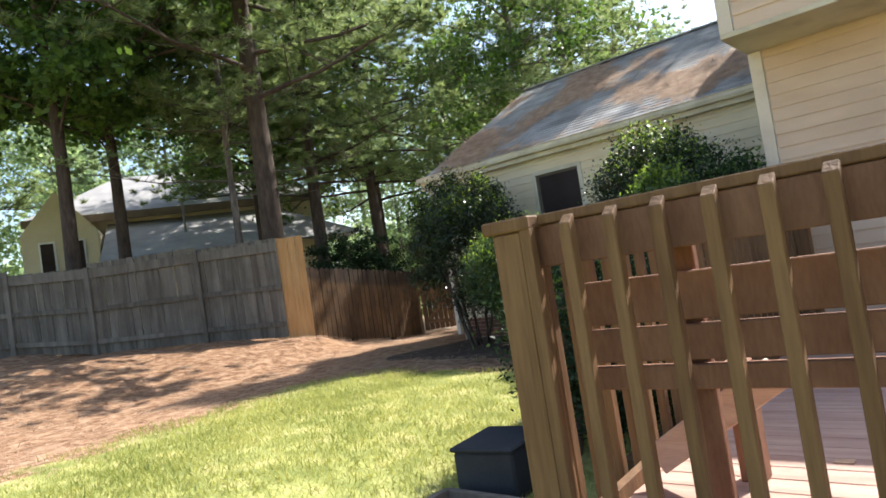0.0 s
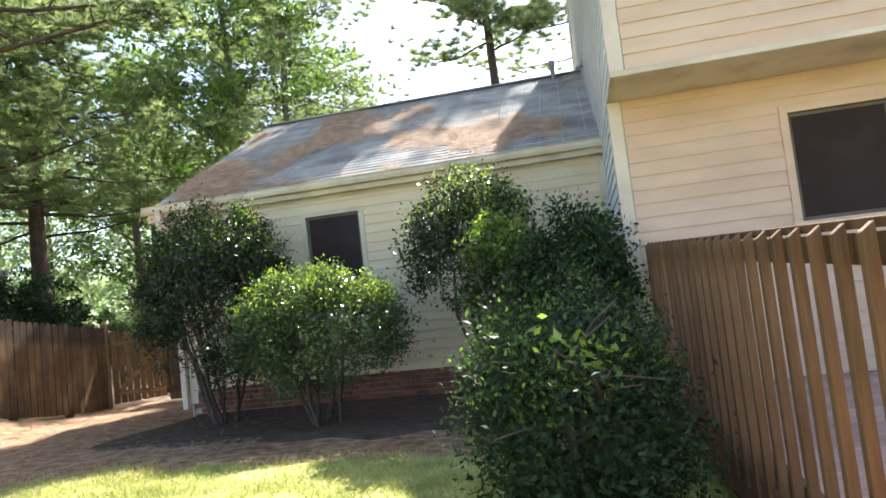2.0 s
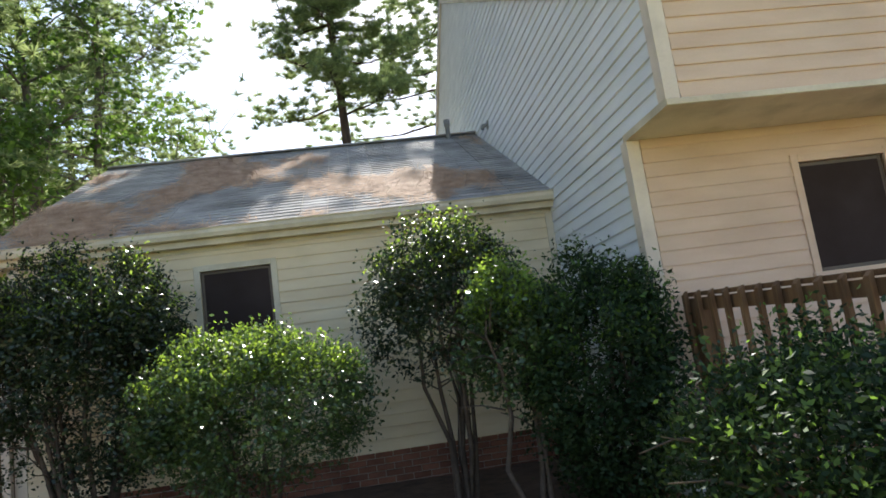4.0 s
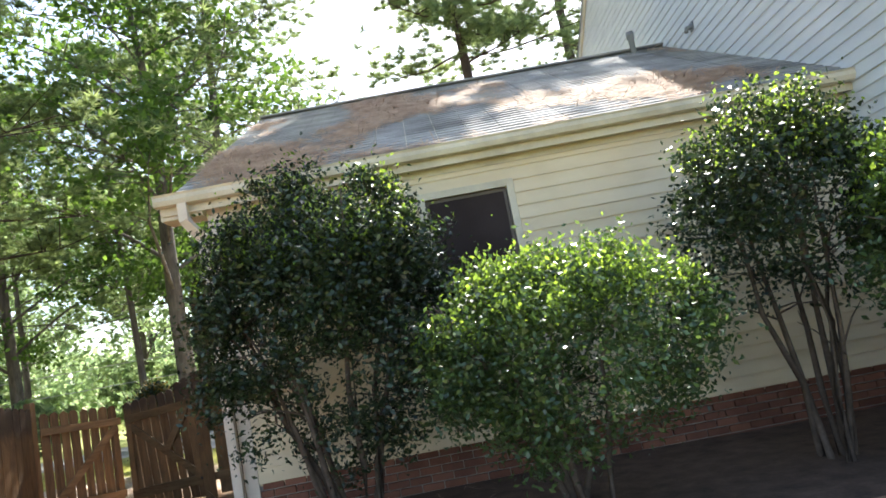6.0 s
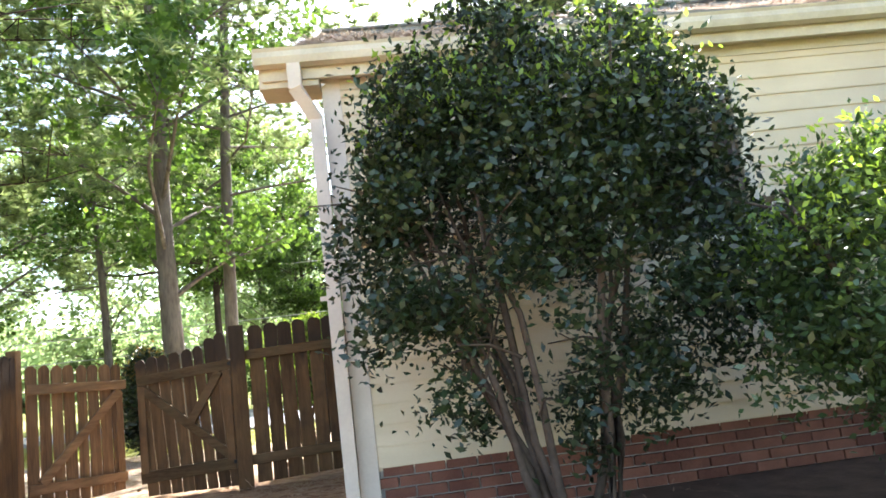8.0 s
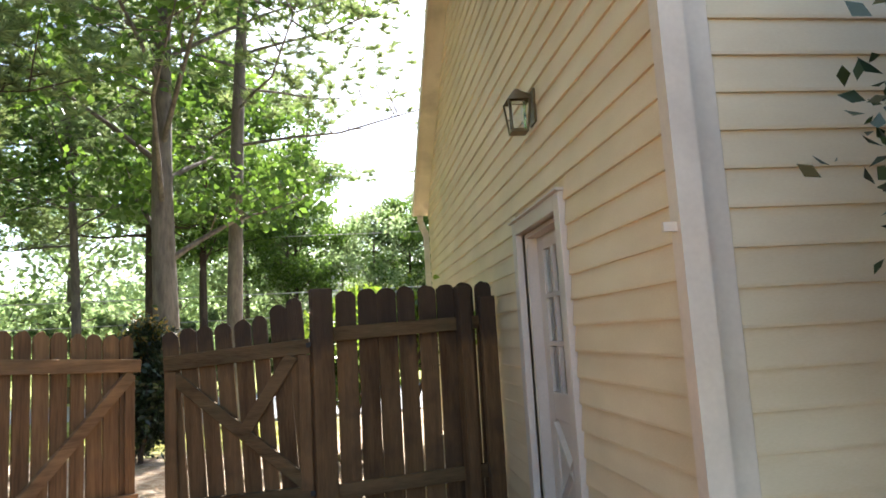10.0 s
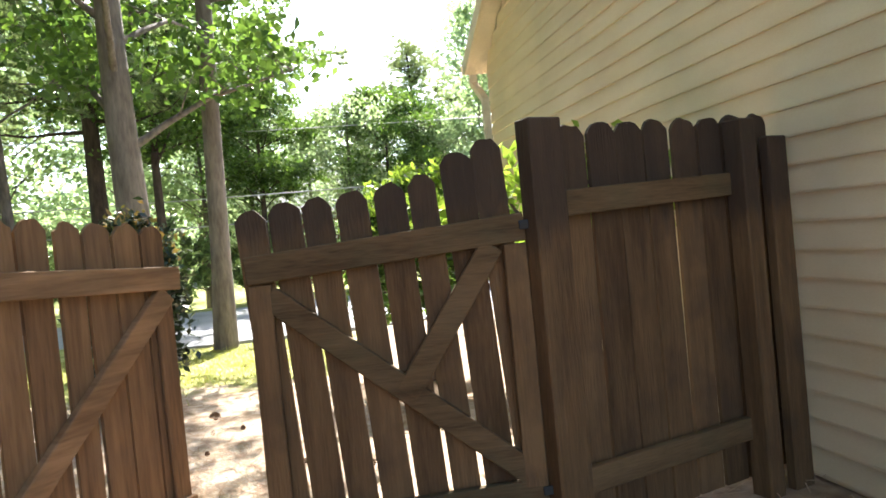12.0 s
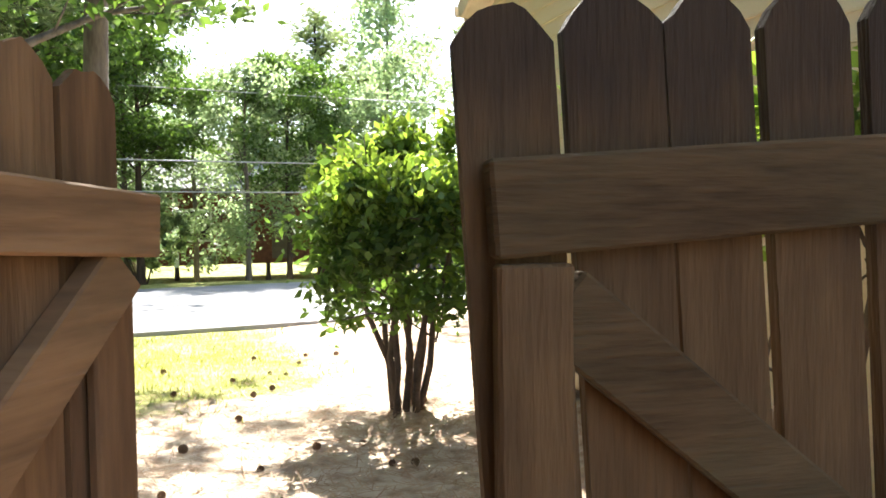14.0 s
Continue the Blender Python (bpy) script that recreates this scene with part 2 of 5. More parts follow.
def ground_mat():
    m = bpy.data.materials.new("yard_ground")
    m.use_nodes = True
    n, l = m.node_tree.nodes, m.node_tree.links
    b = n["Principled BSDF"]
    b.inputs["Roughness"].default_value, b.inputs["Specular IOR Level"].default_value = 0.95, 0.1
    geo = n.new("ShaderNodeNewGeometry")
    at = n.new("ShaderNodeAttribute")
    at.attribute_name = "lawn"
    def noise_at(scale, detail=5):
        t = n.new("ShaderNodeTexNoise")
        t.inputs["Scale"].default_value, t.inputs["Detail"].default_value = scale, detail
        l.new(geo.outputs["Position"], t.inputs["Vector"])
        return t
    def ramp(src, stops):
        r = n.new("ShaderNodeValToRGB")
        r.color_ramp.elements[0].position, r.color_ramp.elements[0].color = stops[0][0], (*stops[0][1], 1)
        r.color_ramp.elements[1].position, r.color_ramp.elements[1].color = stops[-1][0], (*stops[-1][1], 1)
        for p, c in stops[1:-1]:
            r.color_ramp.elements.new(p).color = (*c, 1)
        l.new(src, r.inputs[0])
        return r.outputs[0]
    straw = ramp(noise_at(7, 8).outputs[0], [(0.3, (0.16, 0.085, 0.05)), (0.5, (0.31, 0.18, 0.105)), (0.7, (0.46, 0.31, 0.2))])
    turf = ramp(noise_at(3.5, 8).outputs[0], [(0.3, (0.17, 0.2, 0.055)), (0.52, (0.34, 0.35, 0.12)), (0.72, (0.52, 0.46, 0.21))])
    fine = noise_at(45, 4)
    mask = n.new("ShaderNodeMath")
    mask.operation = "MULTIPLY_ADD"
    l.new(noise_at(1.8, 6).outputs[0], mask.inputs[0])
    mask.inputs[1].default_value = 1.1
    l.new(at.outputs["Fac"], mask.inputs[2])
    mr = ramp(mask.outputs[0], [(0.92, (0, 0, 0)), (1.16, (1, 1, 1))])
    mr.node.color_ramp.elements[0].position = 0.86
    mx = n.new("ShaderNodeMix")
    mx.data_type = "RGBA"
    pa = n.new("ShaderNodeAttribute")
    pa.attribute_name = "pale"
    # front yard straw, paled to put the glare of full sun into its colour
    dry = ramp(noise_at(9, 8).outputs[0], [(0.28, (0.3, 0.2, 0.13)), (0.5, (0.56, 0.45, 0.34)), (0.7, (0.7, 0.6, 0.48))])
    px_ = n.new("ShaderNodeMix")
    px_.data_type = "RGBA"
    l.new(pa.outputs["Fac"], px_.inputs[0])
    l.new(straw, px_.inputs[6])
    l.new(dry, px_.inputs[7])
    straw = px_.outputs[2]
    l.new(mr, mx.inputs[0])
    l.new(straw, mx.inputs[6])
    l.new(turf, mx.inputs[7])
    l.new(mx.outputs[2], b.inputs["Base Color"])
    bp = n.new("ShaderNodeBump")
    bp.inputs["Strength"].default_value, bp.inputs["Distance"].default_value = 0.8, 0.03
    l.new(fine.outputs[0], bp.inputs["Height"])
    l.new(bp.outputs[0], b.inputs["Normal"])
    return m


GROUND = ground_mat()

# ---- building helpers ----
def part(name, bm, material, parent=None, label=""):
    me = bpy.data.meshes.new(name)
    bm.to_mesh(me)
    bm.free()
    me.materials.append(material)
    ob = new(name, me)
    if parent:
        ob.parent = parent
    if label:
        ob["label"] = label
    return ob


def thing(name, label, category, group="", kind=""):
    return tagged(new(name), label, category, group, kind)


def box(bm, x0, x1, y0, y1, z0, z1, m=None):
    v = [bm.verts.new((x, y, z)) for z in (z0, z1) for y in (y0, y1) for x in (x0, x1)]
    for f in ((0, 2, 3, 1), (4, 5, 7, 6), (0, 1, 5, 4), (2, 6, 7, 3), (0, 4, 6, 2), (1, 3, 7, 5)):
        bm.faces.new([v[i] for i in f])
    if m is not None:
        bmesh.ops.transform(bm, matrix=m, verts=v)
    return v


def boxes(*args):
    bm = bmesh.new()
    for a in args:
        box(bm, *a)
    return bm


def soften(bm, w=0.006):
    bmesh.ops.bevel(bm, geom=bm.edges[:], offset=w, segments=1, affect="EDGES", clamp_overlap=True)
    return bm


def beam(a, b, w, h, up=(0, 0, 1), bevel=0.004):
    """A bar from a to b, w wide across and h high along up."""
    a, b = Vector(a), Vector(b)
    d = (b - a).normalized()
    s = d.cross(Vector(up)).normalized()
    u = s.cross(d)
    bm = bmesh.new()
    v = [bm.verts.new(p + s * (w / 2 * i) + u * (h / 2 * j)) for p in (a, b) for j in (-1, 1) for i in (-1, 1)]
    for f in ((0, 1, 3, 2), (4, 6, 7, 5), (0, 4, 5, 1), (2, 3, 7, 6), (0, 2, 6, 4), (1, 5, 7, 3)):
        bm.faces.new([v[i] for i in f])
    bmesh.ops.recalc_face_normals(bm, faces=bm.faces[:])
    return soften(bm, bevel) if bevel else bm


def tube(bm, points, radii, sides=8):
    """A tapered tube through the points."""
    rings = []
    for i, p in enumerate(points):
        d = (points[min(i + 1, len(points) - 1)] - points[max(i - 1, 0)]).normalized()
        s = d.orthogonal().normalized() if abs(d.z) > 0.99 else d.cross(Vector((0, 0, 1))).normalized()
        u = s.cross(d)
        rings.append([bm.verts.new(p + (s * math.cos(2 * math.pi * k / sides) + u * math.sin(2 * math.pi * k / sides)) * radii[i]) for k in range(sides)])
    for r, q in zip(rings, rings[1:]):
        for k in range(sides):
            bm.faces.new((r[k], r[(k + 1) % sides], q[(k + 1) % sides], q[k]))
    bm.faces.new(rings[-1])
    for f in bm.faces:
        f.smooth = True


def mesh_np(name, verts, faces, material, parent=None, label=""):
    """A mesh from arrays: verts n x 3, faces m x k."""
    k = faces.shape[1]
    me = bpy.data.meshes.new(name)
    me.vertices.add(len(verts))
    me.vertices.foreach_set("co", np.asarray(verts, dtype=np.float32).ravel())
    me.loops.add(faces.size)
    me.loops.foreach_set("vertex_index", faces.ravel().astype(np.int32))
    me.polygons.add(len(faces))
    me.polygons.foreach_set("loop_start", np.arange(0, faces.size, k, dtype=np.int32))
    me.polygons.foreach_set("loop_total", np.full(len(faces), k, dtype=np.int32))
    me.update(calc_edges=True)
    me.materials.append(material)
    ob = new(name, me)
    if parent:
        ob.parent = parent
    if label:
        ob["label"] = label
    return ob


def unit(rng, n):
    v = rng.normal(size=(n, 3))
    return v / np.linalg.norm(v, axis=1, keepdims=True)


def leaves(rng, centres, size, aspect=0.45, up=0.35, vary=0.4, fold=0.25):
    """Diamond leaves with a folded midrib: six verts... base, two sides, tip."""
    n = len(centres)
    d = unit(rng, n)
    d[:, 2] = d[:, 2] * 0.7 + up
    d /= np.linalg.norm(d, axis=1, keepdims=True)
    s = np.cross(d, unit(rng, n))
    s /= np.linalg.norm(s, axis=1, keepdims=True) + 1e-9
    w = np.cross(s, d)
    L = (size * (1 + vary * rng.uniform(-1, 1, n)))[:, None]
    base = centres - d * L / 2
    tip = centres + d * L / 2
    a = centres + s * L * aspect / 2 + w * L * fold * aspect
    b = centres - s * L * aspect / 2 + w * L * fold * aspect
    v = np.stack([base, a, tip, b], 1).reshape(-1, 3)
    i = np.arange(n)[:, None] * 4
    return v, np.concatenate([i + 0, i + 1, i + 2, i + 3], 1)


# heights of the yard: x, y, z
HILLS = [(0, 0, 0), (-1.2, 0.3, 0.03), (-2.3, 1, 0.15), (-4.3, 2.7, 0.25), (-6, 4.5, 0.2), (-7.9, 6.3, 0.16), (-9.1, 8.9, 0.18), (-9.8, 10.2, 0.12),
         (-10.5, 12, 0), (-7.8, 12.9, 0), (-11.7, 13.5, 0), (-11.2, 8.7, 0.6), (-12.8, 7.8, 0.75), (-14.2, 6.1, 0.85), (-15.7, 5.1, 1.1), (-5, 10.1, 0.12),
         (-7.8, 10, 0.1), (-3, 9, 0.1), (-2, 5, 0.05), (-2.2, 3, 0), (-8.9, 17, -0.1), (-10.2, 22, -0.2), (-25, 24, -0.1), (10, 26, -0.2), (-6, 43, -1.5), (-16, 43, -1.5), (4, 43, -1.5), (-10, 29.5, -0.25), (0, 29.5, -0.25), (-20, 29.5, -0.25)]
FAR = [(-28, 14, 0.9), (-20, -4, 1.2), (6, -6, -0.1)]
HILL = np.array(HILLS + FAR)


def ground_z(x, y):
    d = (HILL[:, 0] - x) ** 2 + (HILL[:, 1] - y) ** 2 + 0.35
    w = d ** -1.6
    z = float((w * HILL[:, 2]).sum() / w.sum())
    far = min(1.0, max(0.0, (math.hypot(x + 5, y - 8) - 30) / 60))
    return z * (1 - far) - 0.2 * far


def lawn_amount(x, y):
    """1 on turf, 0 on pine straw."""
    back = min(1, max(0, (x + 7.4 + 0.25 * (y - 3)) / 1.6)) * min(1, max(0, (7.2 - y) / 1.2)) * (1 if y < 11 else 0)
    front = 0.0
    if y > 17.2:
        front = min(1, (y - 17.2) / 1.2) * min(1, max(0, (-9.2 - x) / 1.0 + 0.4)) * 0.8
    if y > 29 or x < -30 or y < -12:
        front = 0.7
    return max(back, front)

# ---- ground ----
def axis(a, b, near0, near1, step):
    fine = list(np.arange(near0, near1 + 1e-6, step))
    out, s, p = [], step, near1
    while p < b:
        s *= 1.35
        p = min(b, p + s)
        out.append(p)
    low, s, p = [], step, near0
    while p > a:
        s *= 1.35
        p = max(a, p - s)
        low.append(p)
    return low[::-1] + fine + out


gx, gy = axis(-900, 900, -18, 4, 0.25), axis(-900, 1200, -3, 26, 0.25)
gv = np.array([(x, y, ground_z(x, y) + 0.012 * noise.noise((x * 1.7, y * 1.7, 0)) + 0.02 * noise.noise((x * 0.6, y * 0.6, 3))) for y in gy for x in gx])
nx = len(gx)
gf = np.array([(j * nx + i, j * nx + i + 1, (j + 1) * nx + i + 1, (j + 1) * nx + i) for j in range(len(gy) - 1) for i in range(nx - 1)])
ground = mesh_np("ground", gv, gf, GROUND)
tagged(ground, "lawn worn into red-brown pine straw and bare soil", "ground", kind="structure")
# share of the sun-glare colour, rising to full just past the gate
pa = ground.data.attributes.new("pale", "FLOAT", "POINT")
pa.data.foreach_set("value", [min(1.0, max(0.0, (p[1] - 12.9) / 1.0)) for p in gv])
la = ground.data.attributes.new("lawn", "FLOAT", "POINT")
la.data.foreach_set("value", [lawn_amount(p[0], p[1]) for p in gv])
for p in ground.data.polygons:
    p.use_smooth = True

# dark sheet over the soil that deepens the shade along the wing
mx_, my_ = np.arange(-7.7, -1.5, 0.25), np.arange(0, 1.01, 0.1)
mv = np.array([(x, lerp_y, ground_z(x, lerp_y) + 0.03 - 0.05 * (1 if v_ in (0,) else 0)) for v_ in my_ for x in mx_ for lerp_y in [(7.7 + 0.45 * noise.noise((x * 1.3, 0, 7))) * (1 - v_) + 10.2 * v_]])
nm_ = len(mx_)
mf = np.array([(j * nm_ + i, j * nm_ + i + 1, (j + 1) * nm_ + i + 1, (j + 1) * nm_ + i) for j in range(len(my_) - 1) for i in range(nm_ - 1)])
tagged(mesh_np("soil_shade_sheet", mv, mf, SHADED_SOIL), "darker soil sheet standing in for the shade under the shrubs along the wing", "ground", kind="structure")

road = part("road", boxes((-200, 200, 22.2, 29.5, -0.28, -0.14)), ASPHALT)
tagged(road, "sun-bleached grey asphalt street", "road", kind="structure")

# ---- house wing ----
XL, XR, YW, YB = -7.8, -1.48, 10.15, 17.9
YR, ZR, ZE, ZS = 14.14, 5.46, 3.29, 0.5
PITCH = (ZR - ZE) / (YR - 10.0)
XE, XG = -8.03, -8.23
EXPO = 0.131
WX0, WX1, WZ0, WZ1 = -5.745, -4.94, 1.75, 2.81
DY0, DY1, DZ1 = 11.57, 12.455, 1.95


def wall_with_hole(along, u0, u1, v0, v1, z0, z1, hole):
    """A wall slab along 'x' or 'y' with one opening (u, u, z, z)."""
    a, b, c, d = hole
    bits = [(u0, a, z0, z1), (b, u1, z0, z1), (a, b, z0, c), (a, b, d, z1)]
    bm = bmesh.new()
    for p, q, r, s in bits:
        if q - p > 0.001 and s - r > 0.001:
            box(bm, *((p, q, v0, v1) if along == "x" else (v0, v1, p, q)), r, s)
    return bm


def siding_boards(parent, along, side, u0, u1, v, z0, z1, holes, material, expo=EXPO, limit=None):
    """Lapped courses on a wall plane; side is the outward sign; limit(z) narrows a course to the gable."""
    z, cache = z0, {}
    while z < z1 - 0.02:
        h = min(expo + 0.012, z1 - z)
        a, b = (u0, u1) if limit is None else limit(z + h * 0.5)
        spans = [(a, b)]
        for p, q, r, s in holes:
            if r < z + h * 0.6 and s > z + h * 0.4:
                spans = [t for m0, m1 in spans for t in ((m0, min(m1, p)), (max(m0, q), m1)) if t[1] - t[0] > 0.02]
        for p, q in spans:
            key = (round(q - p, 3), round(h, 3))
            if key not in cache:
                bm = bmesh.new()
                L = q - p
                prof = [(0, 0), (0.02, 0), (0.021, 0.012), (0.006, h), (0, h)]
                ends = [[bm.verts.new(((e, side * o, w) if along == "x" else (side * o, e, w))) for o, w in prof] for e in (0, L)]
                for k in range(5):
                    bm.faces.new((ends[0][k], ends[0][(k + 1) % 5], ends[1][(k + 1) % 5], ends[1][k]))
                bm.faces.new(ends[0])
                bm.faces.new(ends[1])
                bmesh.ops.recalc_face_normals(bm, faces=bm.faces[:])
                me = bpy.data.meshes.new("siding_board")
                bm.to_mesh(me)
                bm.free()
                me.materials.append(material)
                cache[key] = me
            ob = new("siding_board", cache[key])
            ob.parent = parent
            ob.location = (p, v, z) if along == "x" else (v, p, z)
        z += expo


wall_south = part("wall_south", wall_with_hole("x", XL, XR, YW, YW + 0.15, ZS - 0.02, ZE - 0.12, (WX0, WX1, WZ0, WZ1)), SIDING)
tagged(wall_south, "cream vinyl-sided wall of the low garage wing", "wall", kind="structure")
gable = bmesh.new()
for p, q, r, s in ((YW + 0.15, DY0, 0, 3.2), (DY1, YB, 0, 3.2), (DY0, DY1, DZ1, 3.2)):
    box(gable, XL, XL + 0.15, p, q, r, s)
tri = [gable.verts.new((x, y, z)) for x in (XL, XL + 0.15) for y, z in ((YW, 3.2), (YB, 3.2), (YR, ZR - 0.12))]
for f in ((0, 1, 2), (3, 5, 4), (0, 2, 5, 3), (1, 4, 5, 2), (0, 3, 4, 1)):
    gable.faces.new([tri[i] for i in f])
wall_west = part("wall_west", gable, SIDING)
tagged(wall_west, "cream vinyl-sided gable end with a side door", "wall", kind="structure")
tagged(part("wall_north", boxes((XL + 0.15, XR, YB - 0.15, YB, -0.1, 3.2)), SIDING), "cream sided rear wall", "wall", kind="structure")
tagged(part("floor", boxes((XL + 0.15, XR, YW + 0.15, YB - 0.15, -0.05, 0.03)), INTERIOR), "dark concrete garage floor", "floor", kind="structure")
tagged(part("ceiling", boxes((XL + 0.15, XR, YW + 0.15, YB - 0.15, 2.95, 3.05)), INTERIOR), "plain garage ceiling", "ceiling", kind="structure")


def gable_limit(z):
    if z < ZE - 0.1:
        return YW, YB
    k = (z - (ZE - 0.1)) / (ZR - ZE)
    return YW + (YR - YW) * k, YB - (YB - YR) * k


siding_boards(wall_south, "x", -1, XL + 0.1, XR, YW, ZS, ZE - 0.16, [(WX0 - 0.07, WX1 + 0.07, WZ0 - 0.08, WZ1 + 0.07)], SIDING)
siding_boards(wall_west, "y", -1, YW + 0.11, YB, XL, 0.02, ZR - 0.2, [(DY0 - 0.11, DY1 + 0.11, 0, DZ1 + 0.1)], SIDING, limit=gable_limit)
foundation = part("foundation", boxes((XL + 0.01, XR, YW + 0.02, YW + 0.16, -0.1, ZS - 0.02)), MORTAR)
tagged(foundation, "red brick foundation under the cream siding", "foundation", kind="structure")
corner = part("corner_trim", soften(boxes((XL - 0.026, XL + 0.1, YW - 0.026, YW - 0.001, 0.3, ZE - 0.14), (XL - 0.026, XL - 0.001, YW, YW + 0.11, 0.02, ZE - 0.14)), 0.003), TRIM_PALE)
tagged(corner, "pale corner board of the wing", "trim", kind="structure")
tagged(part("inner_corner_trim", boxes((XR - 0.1, XR - 0.002, YW - 0.03, YW - 0.001, ZS, ZE - 0.14)), TRIM), "beige corner strip where the wing meets the house", "trim", kind="structure")

# roof in courses
roof = thing("roof", "grey shingle roof littered with brown pine straw", "roof", kind="structure")
slab = bmesh.new()
for y0, z0, y1, z1 in ((10.0, ZE, YR, ZR), (18.13, ZE - 0.02, YR, ZR)):
    v = [slab.verts.new((x, y, z)) for x in (XE, XR) for y, z in ((y0, z0 - 0.1), (y0, z0), (y1, z1), (y1, z1 - 0.1))]
    for f in ((0, 1, 2, 3), (7, 6, 5, 4), (0, 4, 5, 1), (1, 5, 6, 2), (3, 2, 6, 7), (0, 3, 7, 4)):
        slab.faces.new([v[i] for i in f])
bmesh.ops.recalc_face_normals(slab, faces=slab.faces[:])
part("deck", slab, TRIM, roof)
slope_len = math.hypot(YR - 10.0, ZR - ZE)
su = Vector((0, (YR - 10.0) / slope_len, (ZR - ZE) / slope_len))
sn = Vector((0, -su.z, su.y))
courses = int(slope_len / 0.14)
course_me = None
for i in range(courses + 1):
    if course_me is None:
        bm = bmesh.new()
        rng = random.Random(5)
        x = XE - 0.02
        while x < XR - 0.02:
            w = min(0.32, XR - x)
            t = 0.014 + rng.uniform(-0.003, 0.004)
            pts = [Vector((x, 0, 0)) + su * 0 + sn * 0.003, Vector((x, 0, 0)) + sn * t, Vector((x, 0, 0)) + su * 0.17 + sn * 0.004, Vector((x, 0, 0)) + su * 0.17 + sn * 0.001]
            va = [bm.verts.new(p) for p in pts]
            vb = [bm.verts.new(p + Vector((w - 0.006, 0, 0))) for p in pts]
            for k in range(4):
                bm.faces.new((va[k], vb[k], vb[(k + 1) % 4], va[(k + 1) % 4]))
            bm.faces.new(va[::-1])
            bm.faces.new(vb)
            x += w
        bmesh.ops.recalc_face_normals(bm, faces=bm.faces[:])
        ob = part("shingle_course", bm, SHINGLE, roof)
        course_me = ob.data
    else:
        ob = new("shingle_course", course_me)
        ob.parent = roof
    ob.location = Vector((0, 10.0 - 0.03, ZE - 0.01)) + su * (0.14 * i)
part("ridge_cap", beam((XE - 0.02, YR, ZR + 0.012), (XR, YR, ZR + 0.012), 0.24, 0.03), SHINGLE, roof, "dark ridge cap shingles")
part("rake_board", beam((XE + 0.012, 10.0, ZE - 0.09), (XE + 0.012, YR, ZR - 0.09), 0.025, 0.15), TRIM, roof)
part("rake_board", beam((XE + 0.012, 18.13, ZE - 0.11), (XE + 0.012, YR, ZR - 0.09), 0.025, 0.15), TRIM, roof)
rk = bmesh.new()
v = [rk.verts.new(p) for p in ((XE, 18.13, ZE - 0.13), (XL, 18.13, ZE - 0.13), (XL, YR, ZR - 0.12), (XE, YR, ZR - 0.12), (XE, 18.13, ZE - 0.16), (XL, 18.13, ZE - 0.16), (XL, YR, ZR - 0.15), (XE, YR, ZR - 0.15))]
for f in ((0, 1, 2, 3), (7, 6, 5, 4), (0, 4, 5, 1), (1, 5, 6, 2), (2, 6, 7, 3), (3, 7, 4, 0)):
    rk.faces.new([v[i] for i in f])
part("rake_soffit", rk, TRIM, roof)
part("soffit", boxes((XG + 0.03, XR, 10.0 + 0.02, YW - 0.002, ZE - 0.17, ZE - 0.13)), TRIM, roof)
part("fascia", boxes((XG + 0.03, XR, 10.0 - 0.005, 10.0 + 0.018, ZE - 0.2, ZE - 0.03)), TRIM, roof)
part("frieze_board", boxes((XL + 0.1, XR - 0.1, YW - 0.03, YW - 0.002, ZE - 0.25, ZE - 0.171)), TRIM, roof)
part("cornice_return", soften(boxes((XG + 0.002, XL - 0.03, 10.022, 10.3, ZE - 0.24, ZE - 0.05)), 0.004), TRIM, roof)


def gutter(name, x0, x1, y, z, out):
    bm = bmesh.new()
    prof = [(0, 0), (0, -0.10), (0.03, -0.115), (0.085, -0.105), (0.1, -0.06), (0.092, -0.02), (0.105, 0), (0.098, 0.002), (0.086, -0.02), (0.092, -0.06), (0.08, -0.098), (0.03, -0.107), (0.006, -0.095), (0.006, 0)]
    ends = [[bm.verts.new((x, y + out * o, z + h)) for o, h in prof] for x in (x0, x1)]
    n = len(prof)
    for k in range(n):
        bm.faces.new((ends[0][k], ends[0][(k + 1) % n], ends[1][(k + 1) % n], ends[1][k]))
    bm.faces.new(ends[0])
    bm.faces.new(ends[1])
    bmesh.ops.recalc_face_normals(bm, faces=bm.faces[:])
    return bm


g = thing("gutter", "dirty cream metal gutter along the eave", "gutter")
part("trough", gutter("g", XG, XR - 0.002, 9.993, ZE - 0.015, -1), TRIM, g)
part("end_cap", boxes((XG - 0.006, XG + 0.002, 9.89, 9.99, ZE - 0.125, ZE - 0.02)), TRIM, g)
for k in range(7):
    part("hanger", boxes((XE + 0.5 + k * 0.95, XE + 0.525 + k * 0.95, 9.89, 9.99, ZE - 0.022, ZE - 0.016)), TRIM, g)
    part("drip_edge", boxes((XE + k * 0.957, XE + 0.95 + k * 0.957, 9.962, 9.992, ZE - 0.012, ZE - 0.008)), TRIM, g)


